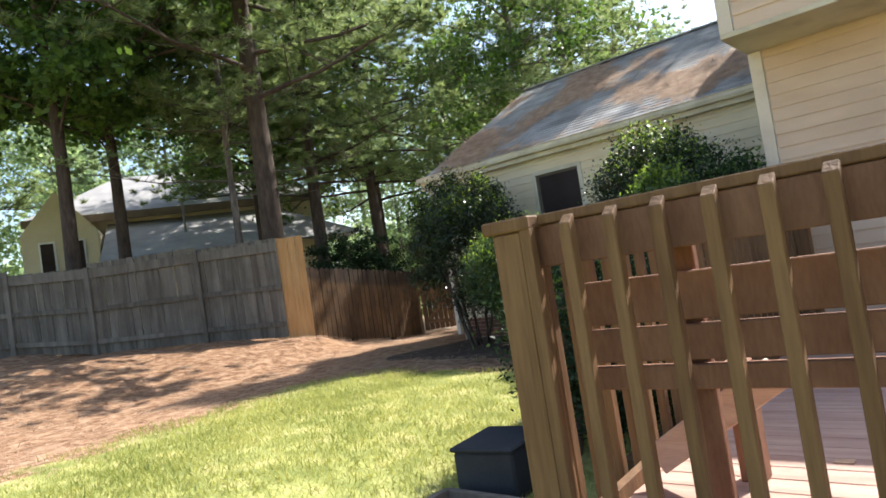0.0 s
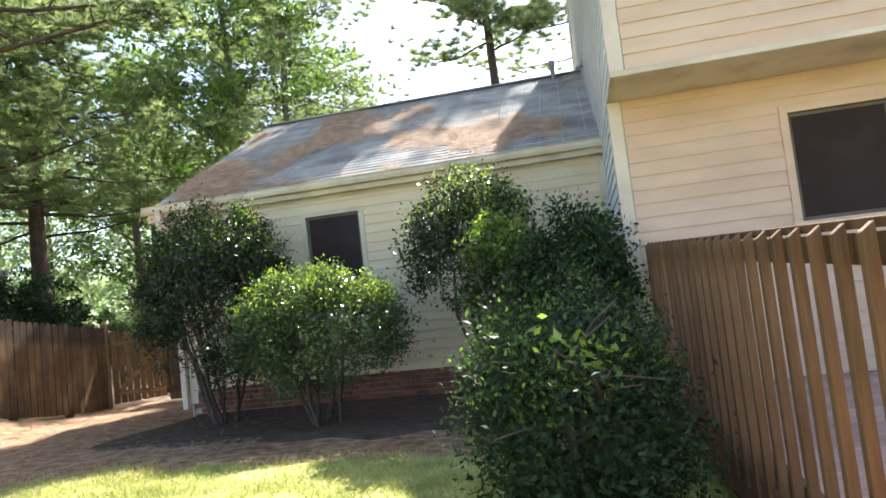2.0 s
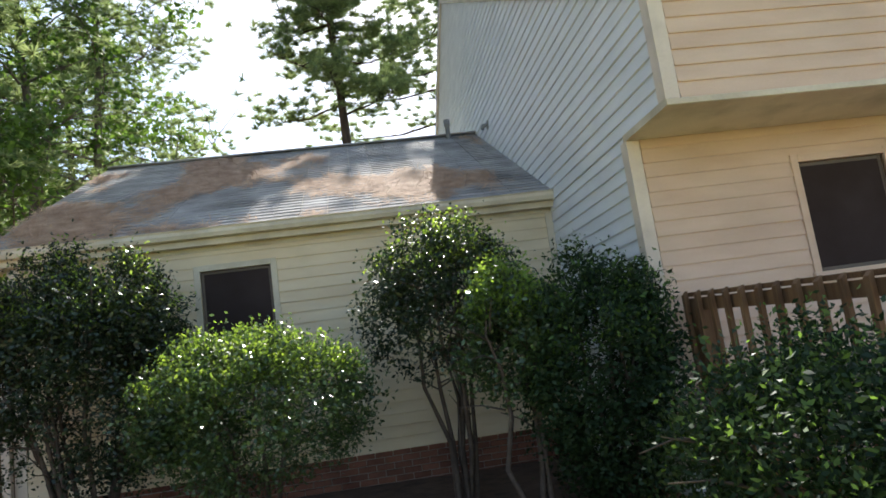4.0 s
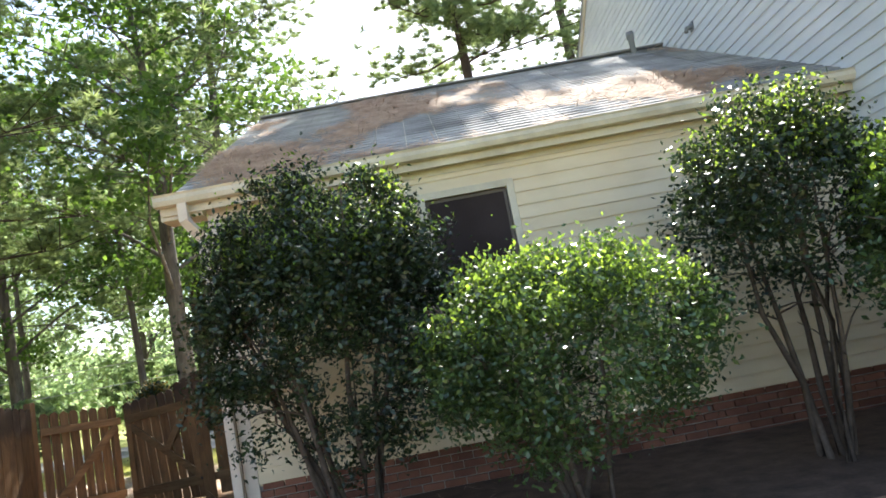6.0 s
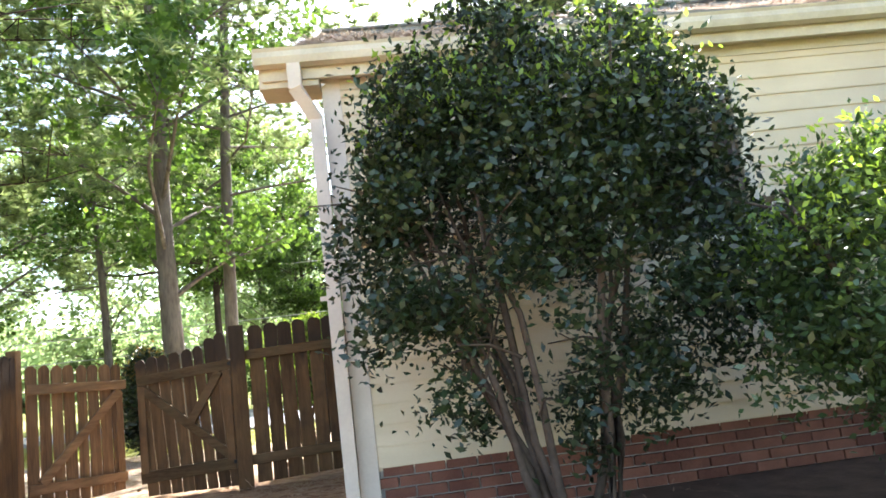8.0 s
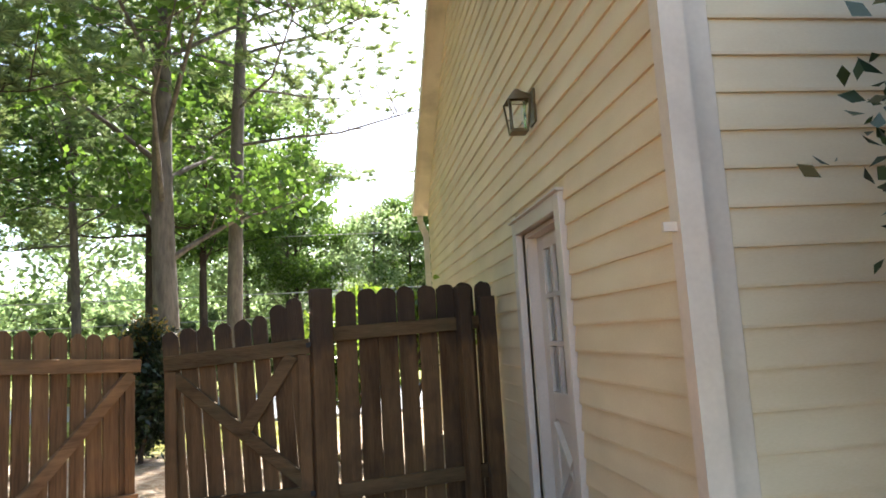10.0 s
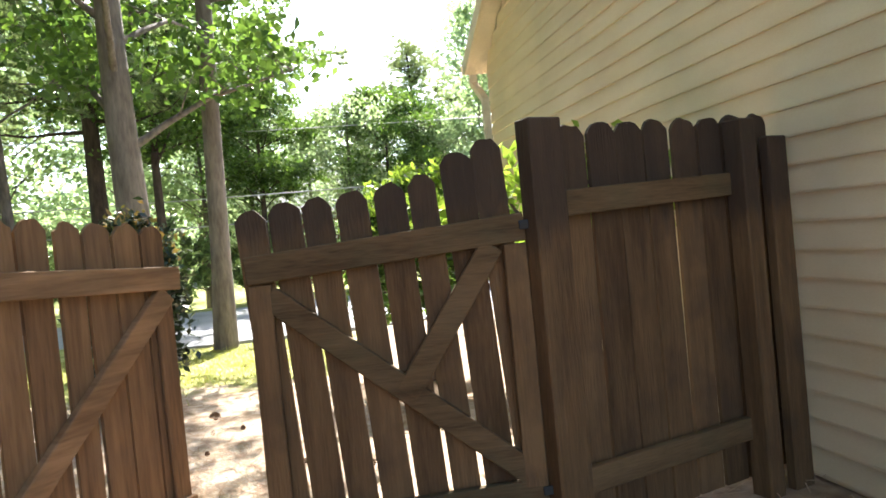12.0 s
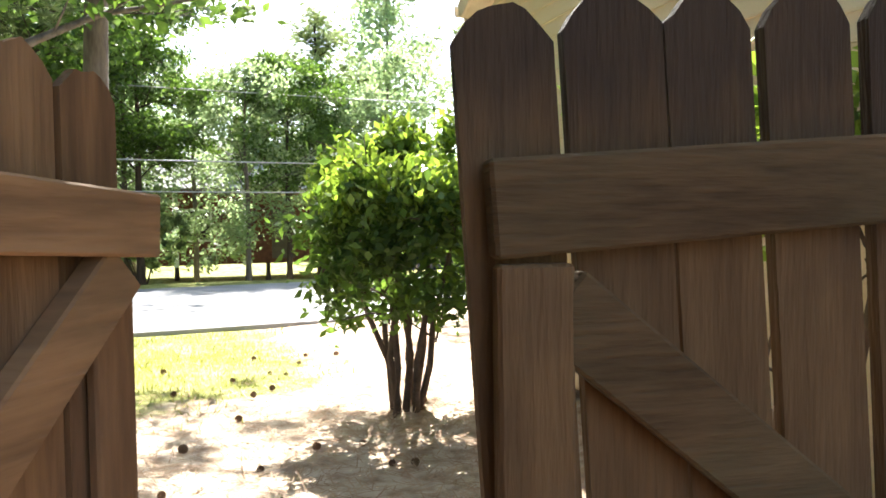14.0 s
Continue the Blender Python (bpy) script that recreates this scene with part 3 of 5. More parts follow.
def pipe_run(pts, w, d):
    bm = bmesh.new()
    for a, b in zip(pts, pts[1:]):
        a, b = Vector(a), Vector(b)
        dv = (b - a).normalized()
        s = Vector((1, 0, 0)) if abs(dv.x) < 0.9 else Vector((0, 1, 0))
        u = s.cross(dv).normalized()
        s = dv.cross(u).normalized()
        va = [bm.verts.new(p + s * (w / 2 * i) + u * (d / 2 * j)) for p in (a - dv * 0.012, b + dv * 0.012) for i, j in ((-1, -1), (1, -1), (1, 1), (-1, 1))]
        for f in ((0, 1, 2, 3), (7, 6, 5, 4), (0, 4, 5, 1), (1, 5, 6, 2), (2, 6, 7, 3), (3, 7, 4, 0)):
            bm.faces.new([va[i] for i in f])
    bmesh.ops.recalc_face_normals(bm, faces=bm.faces[:])
    return bm


d = thing("downspout", "cream metal downspout with an elbow at the wing corner", "downspout")
part("pipe", pipe_run([(XG + 0.25, 9.94, ZE - 0.1), (XG + 0.25, 9.95, ZE - 0.28), (XL - 0.075, YW - 0.075, ZE - 0.46), (XL - 0.07, YW - 0.075, 0.25)], 0.085, 0.065), TRIM_PALE, d)
part("strap", boxes((XL - 0.16, XL - 0.026, YW - 0.086, YW - 0.07, 1.6, 1.63)), TRIM_PALE, d)
d = thing("downspout", "beige downspout at the front corner of the wing", "downspout")
part("pipe", pipe_run([(XE + 0.12, 18.17, ZE - 0.12), (XE + 0.12, 18.17, ZE - 0.25), (XL - 0.06, YB + 0.02, ZE - 0.5), (XL - 0.06, YB + 0.02, 0.1)], 0.08, 0.06), TRIM, d)
part("gutter_end", gutter("g", XE, XE + 3, 18.14, ZE - 0.03, 1), TRIM, d)

v = thing("vent_pipe", "grey lead plumbing vent pipe on the roof", "vent pipe")
bm = bmesh.new()
vz = ZR - 0.16
tube(bm, [Vector((-2.03, 13.9, vz - 0.1)), Vector((-2.03, 13.9, vz + 0.28)), Vector((-2.03, 13.9, vz + 0.29)), Vector((-2.03, 13.9, vz + 0.4))], [0.045, 0.045, 0.06, 0.06], 10)
part("pipe", bm, LEAD, v)
bm = bmesh.new()
tube(bm, [Vector((-2.03, 13.9, vz - 0.08)), Vector((-2.03, 13.9, vz + 0.02))], [0.14, 0.06], 10)
part("flashing", bm, LEAD, v)

# wing window
def window(name, x0, x1, y, z0, z1, label, casing, bars=True):
    w = tagged(new(name), label, "window", kind="structure")
    part("casing", soften(boxes((x0 - 0.07, x0, y - 0.03, y + 0.02, z0 - 0.06, z1 + 0.07), (x1, x1 + 0.07, y - 0.03, y + 0.02, z0 - 0.06, z1 + 0.07), (x0, x1, y - 0.03, y + 0.02, z1, z1 + 0.07)), 0.003), casing, w)
    part("window_sill", soften(boxes((x0 - 0.09, x1 + 0.09, y - 0.06, y + 0.03, z0 - 0.07, z0)), 0.004), casing, w)
    f = 0.035
    part("window_frame", soften(boxes((x0, x0 + f, y + 0.02, y + 0.07, z0, z1), (x1 - f, x1, y + 0.02, y + 0.07, z0, z1), (x0 + f, x1 - f, y + 0.02, y + 0.07, z1 - f, z1), (x0 + f, x1 - f, y + 0.02, y + 0.07, z0, z0 + f)), 0.002), FRAMEDARK, w)
    part("screen", boxes((x0 + f, x1 - f, y + 0.022, y + 0.026, z0 + f, z1 - f)), SCREEN, w, "dark insect screen")
    mid = (z0 + z1) / 2
    part("sash_rail", boxes((x0 + f, x1 - f, y + 0.03, y + 0.045, mid - 0.015, mid + 0.015)), FRAMEDARK, w)
    part("pane", boxes((x0 + f, x1 - f, y + 0.032, y + 0.036, mid + 0.015, z1 - f)), GLASS, w)
    part("pane", boxes((x0 + f, x1 - f, y + 0.032, y + 0.036, z0 + f, mid - 0.015)), GLASS, w)
    return w


window("window_1", WX0, WX1, YW, WZ0, WZ1, "dark screened window in the cream wing wall", TRIM)

# side door
dr = tagged(new("door_1"), "closed pale door with nine small panes in the gable wall", "door", kind="structure")
part("casing", soften(boxes((XL - 0.045, XL + 0.02, DY0 - 0.1, DY0, 0.03, DZ1 + 0.09), (XL - 0.045, XL + 0.02, DY1, DY1 + 0.1, 0.03, DZ1 + 0.09), (XL - 0.045, XL + 0.02, DY0, DY1, DZ1, DZ1 + 0.09)), 0.004), DOORPAINT, dr)
part("drip_cap", soften(boxes((XL - 0.065, XL, DY0 - 0.12, DY1 + 0.12, DZ1 + 0.09, DZ1 + 0.105)), 0.003), DOORPAINT, dr)
part("threshold", soften(boxes((XL - 0.08, XL + 0.15, DY0, DY1, -0.02, 0.035)), 0.004), LEAD, dr)
part("jamb", boxes((XL + 0.02, XL + 0.15, DY0, DY0 + 0.025, 0.035, DZ1), (XL + 0.02, XL + 0.15, DY1 - 0.025, DY1, 0.035, DZ1), (XL + 0.02, XL + 0.15, DY0 + 0.025, DY1 - 0.025, DZ1 - 0.025, DZ1)), DOORPAINT, dr)
A, B = DY0 + 0.028, DY1 - 0.028
GY0, GY1, GZ0, GZ1 = A + 0.12, B - 0.12, 0.93, 1.83
X0, X1 = XL + 0.09, XL + 0.135
leafd = part("door_leaf", soften(boxes((X0, X1, A, GY0, 0.04, DZ1 - 0.03), (X0, X1, GY1, B, 0.04, DZ1 - 0.03), (X0, X1, GY0, GY1, GZ1, DZ1 - 0.03), (X0, X1, GY0, GY1, 0.76, GZ0), (X0, X1, GY0, GY1, 0.04, 0.24), (X0 + 0.014, X1 - 0.014, GY0, GY1, 0.24, 0.76)), 0.003), DOORPAINT, dr)
for k in (1, 2):
    y = GY0 + (GY1 - GY0) * k / 3
    part("muntin", boxes((X0 - 0.004, X0 + 0.02, y - 0.014, y + 0.014, GZ0, GZ1)), DOORPAINT, leafd)
    z = GZ0 + (GZ1 - GZ0) * k / 3
    part("muntin", boxes((X0 - 0.006, X0 + 0.018, GY0, GY1, z - 0.014, z + 0.014)), DOORPAINT, leafd)
for i in range(3):
    for j in range(3):
        y0, z0 = GY0 + (GY1 - GY0) * i / 3, GZ0 + (GZ1 - GZ0) * j / 3
        part("pane", boxes((X0 + 0.02, X0 + 0.024, y0 + 0.002, y0 + (GY1 - GY0) / 3 - 0.002, z0 + 0.002, z0 + (GZ1 - GZ0) / 3 - 0.002)), GLASS, leafd)
for s in (1, -1):
    part("door_panel", beam((X0 + 0.008, GY0 + 0.02 if s > 0 else GY1 - 0.02, 0.26), (X0 + 0.008, GY1 - 0.02 if s > 0 else GY0 + 0.02, 0.74), 0.02, 0.06, (1, 0, 0)), DOORPAINT, leafd)
bm = bmesh.new()
tube(bm, [Vector((X0, A + 0.06, 0.85)), Vector((X0 - 0.03, A + 0.06, 0.85)), Vector((X0 - 0.035, A + 0.06, 0.85)), Vector((X0 - 0.07, A + 0.06, 0.85))], [0.012, 0.012, 0.028, 0.022], 10)
part("door_handle", bm, BRONZE, leafd, "brass round knob")
st = thing("sticker", "small white and red security sticker on a door pane", "sticker")
part("paper", boxes((X0 + 0.0195, X0 + 0.0199, GY0 + 0.055, GY0 + 0.115, 1.26, 1.35)), WHITEPAINT, st)
part("stripe", boxes((X0 + 0.019, X0 + 0.0194, GY0 + 0.055, GY0 + 0.115, 1.33, 1.345)), BRICK, st)

# wall lantern by the door
ln = thing("wall_lantern", "small aged brass lantern above the side door", "lantern")
LX, LY, LZ = XL - 0.12, 11.88, 2.58
part("backplate", soften(boxes((XL - 0.034, XL - 0.02, LY - 0.06, LY + 0.06, LZ - 0.05, LZ + 0.16)), 0.004), BRONZE, ln)
part("arm", beam((XL - 0.03, LY, LZ + 0.13), (LX, LY, LZ + 0.16), 0.02, 0.02), BRONZE, ln)
bm = bmesh.new()
for sx in (-1, 1):
    for sy in (-1, 1):
        tube(bm, [Vector((LX + sx * 0.045, LY + sy * 0.045, LZ - 0.09)), Vector((LX + sx * 0.065, LY + sy * 0.065, LZ + 0.09))], [0.007, 0.007], 4)
box(bm, LX - 0.05, LX + 0.05, LY - 0.05, LY + 0.05, LZ - 0.1, LZ - 0.085)
part("cage", bm, BRONZE, ln)
bm = bmesh.new()
tube(bm, [Vector((LX, LY, LZ + 0.09)), Vector((LX, LY, LZ + 0.13)), Vector((LX, LY, LZ + 0.17))], [0.1, 0.06, 0.015], 4)
part("cap", bm, BRONZE, ln)
part("glass_pane", boxes((LX - 0.04, LX + 0.04, LY - 0.04, LY + 0.04, LZ - 0.08, LZ + 0.085)), GLASS, ln)

# ---- main house ----
HX, HY, HB = -1.48, 7.6, 22.2
UP = 0.83
HYR, HZR, HP = 15.6, 9.23, 0.56
FY0 = HY - UP - 0.14


def rake_z(y):
    return HZR - HP * abs(y - HYR)


side = boxes((HX, HX + 0.2, HY, HB, 0, 3.15))
ring = [(HY - UP, 3.15), (HB, 3.15), (HB, rake_z(HB) - 0.1), (HYR, HZR - 0.1), (HY - UP, rake_z(HY - UP) - 0.1)]
va, vb = [side.verts.new((HX, y, z)) for y, z in ring], [side.verts.new((HX + 0.2, y, z)) for y, z in ring]
side.faces.new(va)
side.faces.new(vb[::-1])
for k in range(5):
    side.faces.new((va[k], vb[k], vb[(k + 1) % 5], va[(k + 1) % 5]))
bmesh.ops.recalc_face_normals(side, faces=side.faces[:])
wall_east = part("wall_east", side, SIDING_WHITE)
tagged(wall_east, "tall white vinyl-sided gable side of the two-storey house", "wall", kind="structure")
W2 = (0.04, 0.88, 1.76, 2.75)
wall_house = part("wall_house", wall_with_hole("x", HX + 0.2, 9, HY, HY + 0.15, 0, 3.15, W2), SIDING_TAN)
tagged(wall_house, "tan sided ground-floor wall behind the deck", "wall", kind="structure")
wall_upper = part("wall_upper", boxes((HX + 0.2, 9, HY - UP, HY - UP + 0.15, 3.15, rake_z(HY - UP) - 0.1)), SIDING_TAN)
tagged(wall_upper, "tan sided upper storey jutting out over the deck side", "wall", kind="structure")
tagged(part("wall_closing", boxes((8.85, 9, HY + 0.15, HB, 0, 5.0), (HX + 0.2, 8.85, HB - 0.15, HB, 0, 5.2)), SIDING_TAN), "plain sided rear walls", "wall", kind="structure")
hr = bmesh.new()
for y0 in (FY0, HB + 0.15):
    q = [(y0, rake_z(y0) - 0.1), (y0, rake_z(y0) + 0.02), (HYR, HZR + 0.02), (HYR, HZR - 0.1)]
    v = [hr.verts.new((x, y, z)) for x in (HX - 0.05, 9.1) for y, z in q]
    for f in ((0, 1, 2, 3), (7, 6, 5, 4), (0, 4, 5, 1), (1, 5, 6, 2), (3, 2, 6, 7), (0, 3, 7, 4)):
        hr.faces.new([v[i] for i in f])
bmesh.ops.recalc_face_normals(hr, faces=hr.faces[:])
tagged(part("house_roof", hr, SHINGLE), "dark shingle roof of the two-storey house", "roof", kind="structure")
for y0 in (FY0, HB + 0.15):
    tagged(part("rake_trim", beam((HX - 0.035, y0, rake_z(y0) - 0.16), (HX - 0.035, HYR, HZR - 0.16), 0.026, 0.2), TRIM), "beige rake board along the house gable", "trim", kind="structure")
siding_boards(wall_east, "y", -1, HY - UP + 0.1, HB - 0.1, HX, 3.16, HZR - 0.35, [], SIDING_WHITE, limit=lambda z: (max(HY - UP + 0.1, HYR - (HZR - 0.2 - z) / HP), min(HB, HYR + (HZR - 0.2 - z) / HP)))
siding_boards(wall_east, "y", -1, HY + 0.1, YW + 0.0, HX, 0.42, 3.15, [], SIDING_WHITE)
siding_boards(wall_house, "x", -1, HX + 0.1, 8.9, HY, 0.4, 3.12, [(W2[0] - 0.07, W2[1] + 0.07, W2[2] - 0.08, W2[3] + 0.07)], SIDING_TAN)
siding_boards(wall_upper, "x", -1, HX + 0.1, 8.9, HY - UP, 3.15, rake_z(HY - UP) - 0.12, [], SIDING_TAN)
window("window_2", W2[0], W2[1], HY, W2[2], W2[3], "dark screened window in the tan wall by the deck", SIDING_TAN)
bd = thing("belly_band", "plain beige band under the jutting upper storey", "trim", kind="structure")
part("front_board", soften(boxes((HX - 0.03, 9, HY - UP - 0.035, HY - UP - 0.002, 3.1, 3.15)), 0.004), TRIM, bd)
part("overhang_soffit", boxes((HX, 9, HY - UP, HY - 0.03, 3.1, 3.148)), TRIM, bd)
part("side_board", boxes((HX - 0.03, HX - 0.002, HY - UP, HY + 0.02, 3.1, 3.16)), TRIM, bd)
tagged(part("house_corner_trim", soften(boxes((HX - 0.03, HX + 0.09, HY - 0.03, HY - 0.001, 0.35, 3.1), (HX - 0.03, HX - 0.001, HY, HY + 0.1, 0.35, 3.1)), 0.003), TRIM_PALE), "pale corner board of the house", "trim", kind="structure")
tagged(part("upper_corner_trim", soften(boxes((HX - 0.03, HX + 0.09, HY - UP - 0.03, HY - UP - 0.001, 3.15, 4.15), (HX - 0.03, HX - 0.001, HY - UP, HY - UP + 0.1, 3.15, 4.15)), 0.003), TRIM_PALE), "pale corner board of the upper storey", "trim", kind="structure")
tagged(part("house_foundation", boxes((HX + 0.02, HX + 0.2, HY + 0.02, YW, -0.1, 0.42), (HX + 0.02, 9, HY + 0.02, HY + 0.2, -0.1, 0.4)), BRICK), "red brick foundation of the house", "foundation", kind="structure")
wv = thing("wall_vent", "small grey pipe vent on the white wall", "vent")
bm = bmesh.new()
tube(bm, [Vector((HX - 0.01, 12.9, 5.2)), Vector((HX - 0.1, 12.9, 5.18)), Vector((HX - 0.12, 12.9, 5.12))], [0.035, 0.035, 0.03], 8)
part("hood", bm, LEAD, wv)
part("flange", boxes((HX - 0.03, HX - 0.015, 12.84, 12.96, 5.13, 5.26)), LEAD, wv)

# ---- fences and gate ----
PICKETS = {}


def picket_mesh(w, h, material, ear=0.035, seed=0):
    """An upright dog-eared board, base at the origin, width along x."""
    key = (round(w, 3), round(h, 2), material.name, ear, seed)
    if key not in PICKETS:
        rng = random.Random(hash((round(h * 100), seed)) & 255)
        j = lambda s: rng.uniform(-s, s)
        e = ear
        out = [(-w / 2, 0), (w / 2, 0), (w / 2 + j(0.003), h - e * 1.1 + j(0.006)), (w / 2 - e * 0.4, h - e * 0.6 + j(0.004)), (w / 2 - e * 0.85, h - 0.004 + j(0.005)), (w * 0.1, h + 0.002 + j(0.007)), (-w * 0.12, h + j(0.008)), (-w / 2 + e * 0.85, h - 0.004 + j(0.005)), (-w / 2 + e * 0.4, h - e * 0.6 + j(0.004)), (-w / 2 + j(0.003), h - e * 1.1 + j(0.006))] if e else [(-w / 2, 0), (w / 2, 0), (w / 2, h + j(0.01)), (0, h + j(0.01)), (-w / 2, h + j(0.01))]
        bm = bmesh.new()
        a = [bm.verts.new((x, -0.009, z)) for x, z in out]
        b = [bm.verts.new((x, 0.009, z)) for x, z in out]
        n = len(out)
        bm.faces.new(a)
        bm.faces.new(b[::-1])
        for k in range(n):
            bm.faces.new((a[k], b[k], b[(k + 1) % n], a[(k + 1) % n]))
        bmesh.ops.recalc_face_normals(bm, faces=bm.faces[:])
        me = bpy.data.meshes.new("picket")
        bm.to_mesh(me)
        bm.free()
        me.materials.append(material)
        PICKETS[key] = me
    return PICKETS[key]


def run_of_pickets(parent, a, b, n, bottom, top, material, gap=0.014, off=0.0, seed=1, ear=0.035, name="picket", lean=1.2, tilt=0.0):
    """n pickets from a to b; bottom(u), top(u) give heights along the run."""
    rng = random.Random(seed)
    a, b = Vector((*a, 0)), Vector((*b, 0))
    d = b - a
    L = d.length
    yaw = math.atan2(d.y, d.x)
    nrm = Vector((-math.sin(yaw), math.cos(yaw), 0))
    pitch = L / n
    for i in range(n):
        u = (i + 0.5) / n
        w = pitch - gap * rng.uniform(0.4, 1.6)
        z0 = bottom(u)
        ob = new(name, picket_mesh(w, top(u) - z0, material, ear, i % 5))
        ob.parent = parent
        ob.matrix_local = Matrix.Translation(a + d * (u - 0.72 * math.sin(radians(tilt)) / L) + nrm * (off + rng.uniform(-0.003, 0.003)) + Vector((0, 0, z0))) @ pose(0, 0, 0, 0, 0, math.degrees(yaw) + rng.uniform(-lean, lean)) @ pose(0, 0, 0, 0, tilt + rng.uniform(-lean, lean) * 0.4, 0)


def lerp(p, q, u):
    return p + (q - p) * u


def rail(parent, a, b, za, zb, off, h=0.09, w=0.038, material=CEDAR_RAIL, name="rail", label=""):
    yaw = math.atan2(b[1] - a[1], b[0] - a[0])
    nx_, ny_ = -math.sin(yaw) * off, math.cos(yaw) * off
    part(name, beam((a[0] + nx_, a[1] + ny_, za), (b[0] + nx_, b[1] + ny_, zb), w, h), material, parent, label)


def post(parent, x, y, z0, z1, w=0.09, material=CEDAR, yaw=0.0, d=None, name="post"):
    bm = boxes((-w / 2, w / 2, -(d or w) / 2, (d or w) / 2, z0, z1))
    soften(bm, 0.006)
    ob = part(name, bm, material, parent)
    ob.matrix_local = pose(x, y, 0, 0, 0, yaw)
    return ob


# fixed panel between the gate and the house
H0, H1 = (-9.166, 12.88), (-7.85, 13.27)
hy = math.degrees(math.atan2(H1[1] - H0[1], H1[0] - H0[0]))
fx = thing("fence_panel", "weathered brown dog-eared picket fence panel against the house", "fence")
run_of_pickets(fx, (-9.06, 12.93), H1, 8, lambda u: 0.06, lambda u: 1.675 + 0.045 * u, CEDAR, off=0.06, seed=3)
rail(fx, (-9.13, 12.9), H1, 1.37, 1.41, 0.02, 0.1)
rail(fx, (-9.13, 12.9), H1, 0.3, 0.3, 0.02, 0.1)
post(fx, *H0, -0.1, 1.69, 0.15, CEDAR, hy, 0.09)
post(fx, -8.12, 13.17, -0.1, 1.68, 0.1, CEDAR, hy)
post(fx, -7.93, 13.2, -0.1, 1.6, 0.13, CEDAR, hy, 0.05, "end_board")

# right leaf of the gate, ajar
R0, R1 = (-9.25, 12.895), (-10.27, 13.095)
TOPS = [1.64, 1.60, 1.53, 1.51, 1.495, 1.485, 1.475, 1.455]
gr = thing("gate_leaf", "weathered brown picket gate leaf with scalloped top, standing ajar", "gate", "double gate")
run_of_pickets(gr, R0, R1, 8, lambda u: 0.07 - 0.02 * u, lambda u: TOPS[min(7, int(u * 8))], CEDAR, gap=0.02, off=-0.035, seed=8, tilt=3.2)
rail(gr, R0, R1, 1.30, 1.23, 0.0, 0.105, 0.035)
rail(gr, R0, R1, 0.3, 0.24, 0.0, 0.12, 0.035)
yr_ = math.atan2(R1[1] - R0[1], R1[0] - R0[0])


def along(p0, p1, u, z, off):
    yaw = math.atan2(p1[1] - p0[1], p1[0] - p0[0])
    return Vector((lerp(p0[0], p1[0], u) - math.sin(yaw) * off, lerp(p0[1], p1[1], u) + math.cos(yaw) * off, z))


face = (math.sin(yr_), -math.cos(yr_), 0)
part("brace", beam(along(R0, R1, 0.93, 1.13, 0.002), along(R0, R1, 0.03, 0.36, 0.002), 0.09, 0.03, face), CEDAR_RAIL, gr)
part("brace", beam(along(R0, R1, 0.12, 1.24, 0.002), along(R0, R1, 0.47, 0.72, 0.002), 0.09, 0.03, face), CEDAR_RAIL, gr)
part("stile", beam(along(R0, R1, 0.955, 0.28, 0.004), along(R0, R1, 0.955, 1.172, 0.004), 0.085, 0.028, face), CEDAR, gr)
part("stile", beam(along(R0, R1, 0.04, 0.33, 0.004), along(R0, R1, 0.04, 1.24, 0.004), 0.085, 0.028, face), CEDAR, gr)
for z in (0.32, 1.31):
    part("hinge", beam(along(R0, R1, -0.05, z, 0.022), along(R0, R1, 0.02, z - 0.005, 0.022), 0.006, 0.035), RUBBER, gr, "black strap hinge")

# left leaf of the gate, its sunlight put into a lighter wood colour
L0, L1 = (-11.24, 12.8), (-10.625, 13.63)
gl = thing("gate_leaf", "brown picket gate leaf with one diagonal brace, standing open, sunlight put into its lighter colour", "gate", "double gate")
run_of_pickets(gl, L0, L1, 8, lambda u: 0.08, lambda u: 1.52 - 0.07 * u, CEDAR_SUNLIT, gap=0.02, off=0.035, seed=11)
rail(gl, L0, (L1[0] + 0.02, L1[1] + 0.01), 1.28, 1.22, 0.0, 0.1, 0.04, RAIL_SUNLIT)
rail(gl, L0, L1, 0.3, 0.22, 0.0, 0.1, 0.04, RAIL_SUNLIT)
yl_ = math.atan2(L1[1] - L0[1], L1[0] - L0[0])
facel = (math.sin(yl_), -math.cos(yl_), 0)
part("brace", beam(along(L0, L1, 0.955, 1.16, 0.0), along(L0, L1, 0.12, 0.34, 0.0), 0.09, 0.04, facel), RAIL_SUNLIT, gl)
part("stile", beam(along(L0, L1, 0.95, 0.26, 0.012), along(L0, L1, 0.95, 1.15, 0.012), 0.085, 0.02, facel), CEDAR_SUNLIT, gl)

# boundary fence from the gate to the corner
C0, C1 = (-11.32, 12.74), (-11.3, 9.3)
bf = thing("picket_fence", "dark weathered picket fence between the gate and the corner", "fence")
run_of_pickets(bf, C0, C1, 25, lambda u: lerp(0.02, 0.5, u ** 1.5), lambda u: lerp(1.6, 2.02, u), CEDAR, off=0.03, seed=14)
for zt in (0.3, 1.35):
    rail(bf, C0, C1, zt, zt + 0.4, 0.0)
post(bf, *C0, -0.1, 1.68, 0.1, CEDAR_SUNLIT)
post(bf, -11.36, 11.75, -0.1, 1.75, 0.1)
post(bf, -11.34, 10.5, 0, 1.9, 0.1)

# newer panel at the corner
O0, O1 = (-11.42, 8.72), (-11.12, 9.25)
op = thing("fence_panel", "newer orange-brown board panel at the fence corner", "fence")
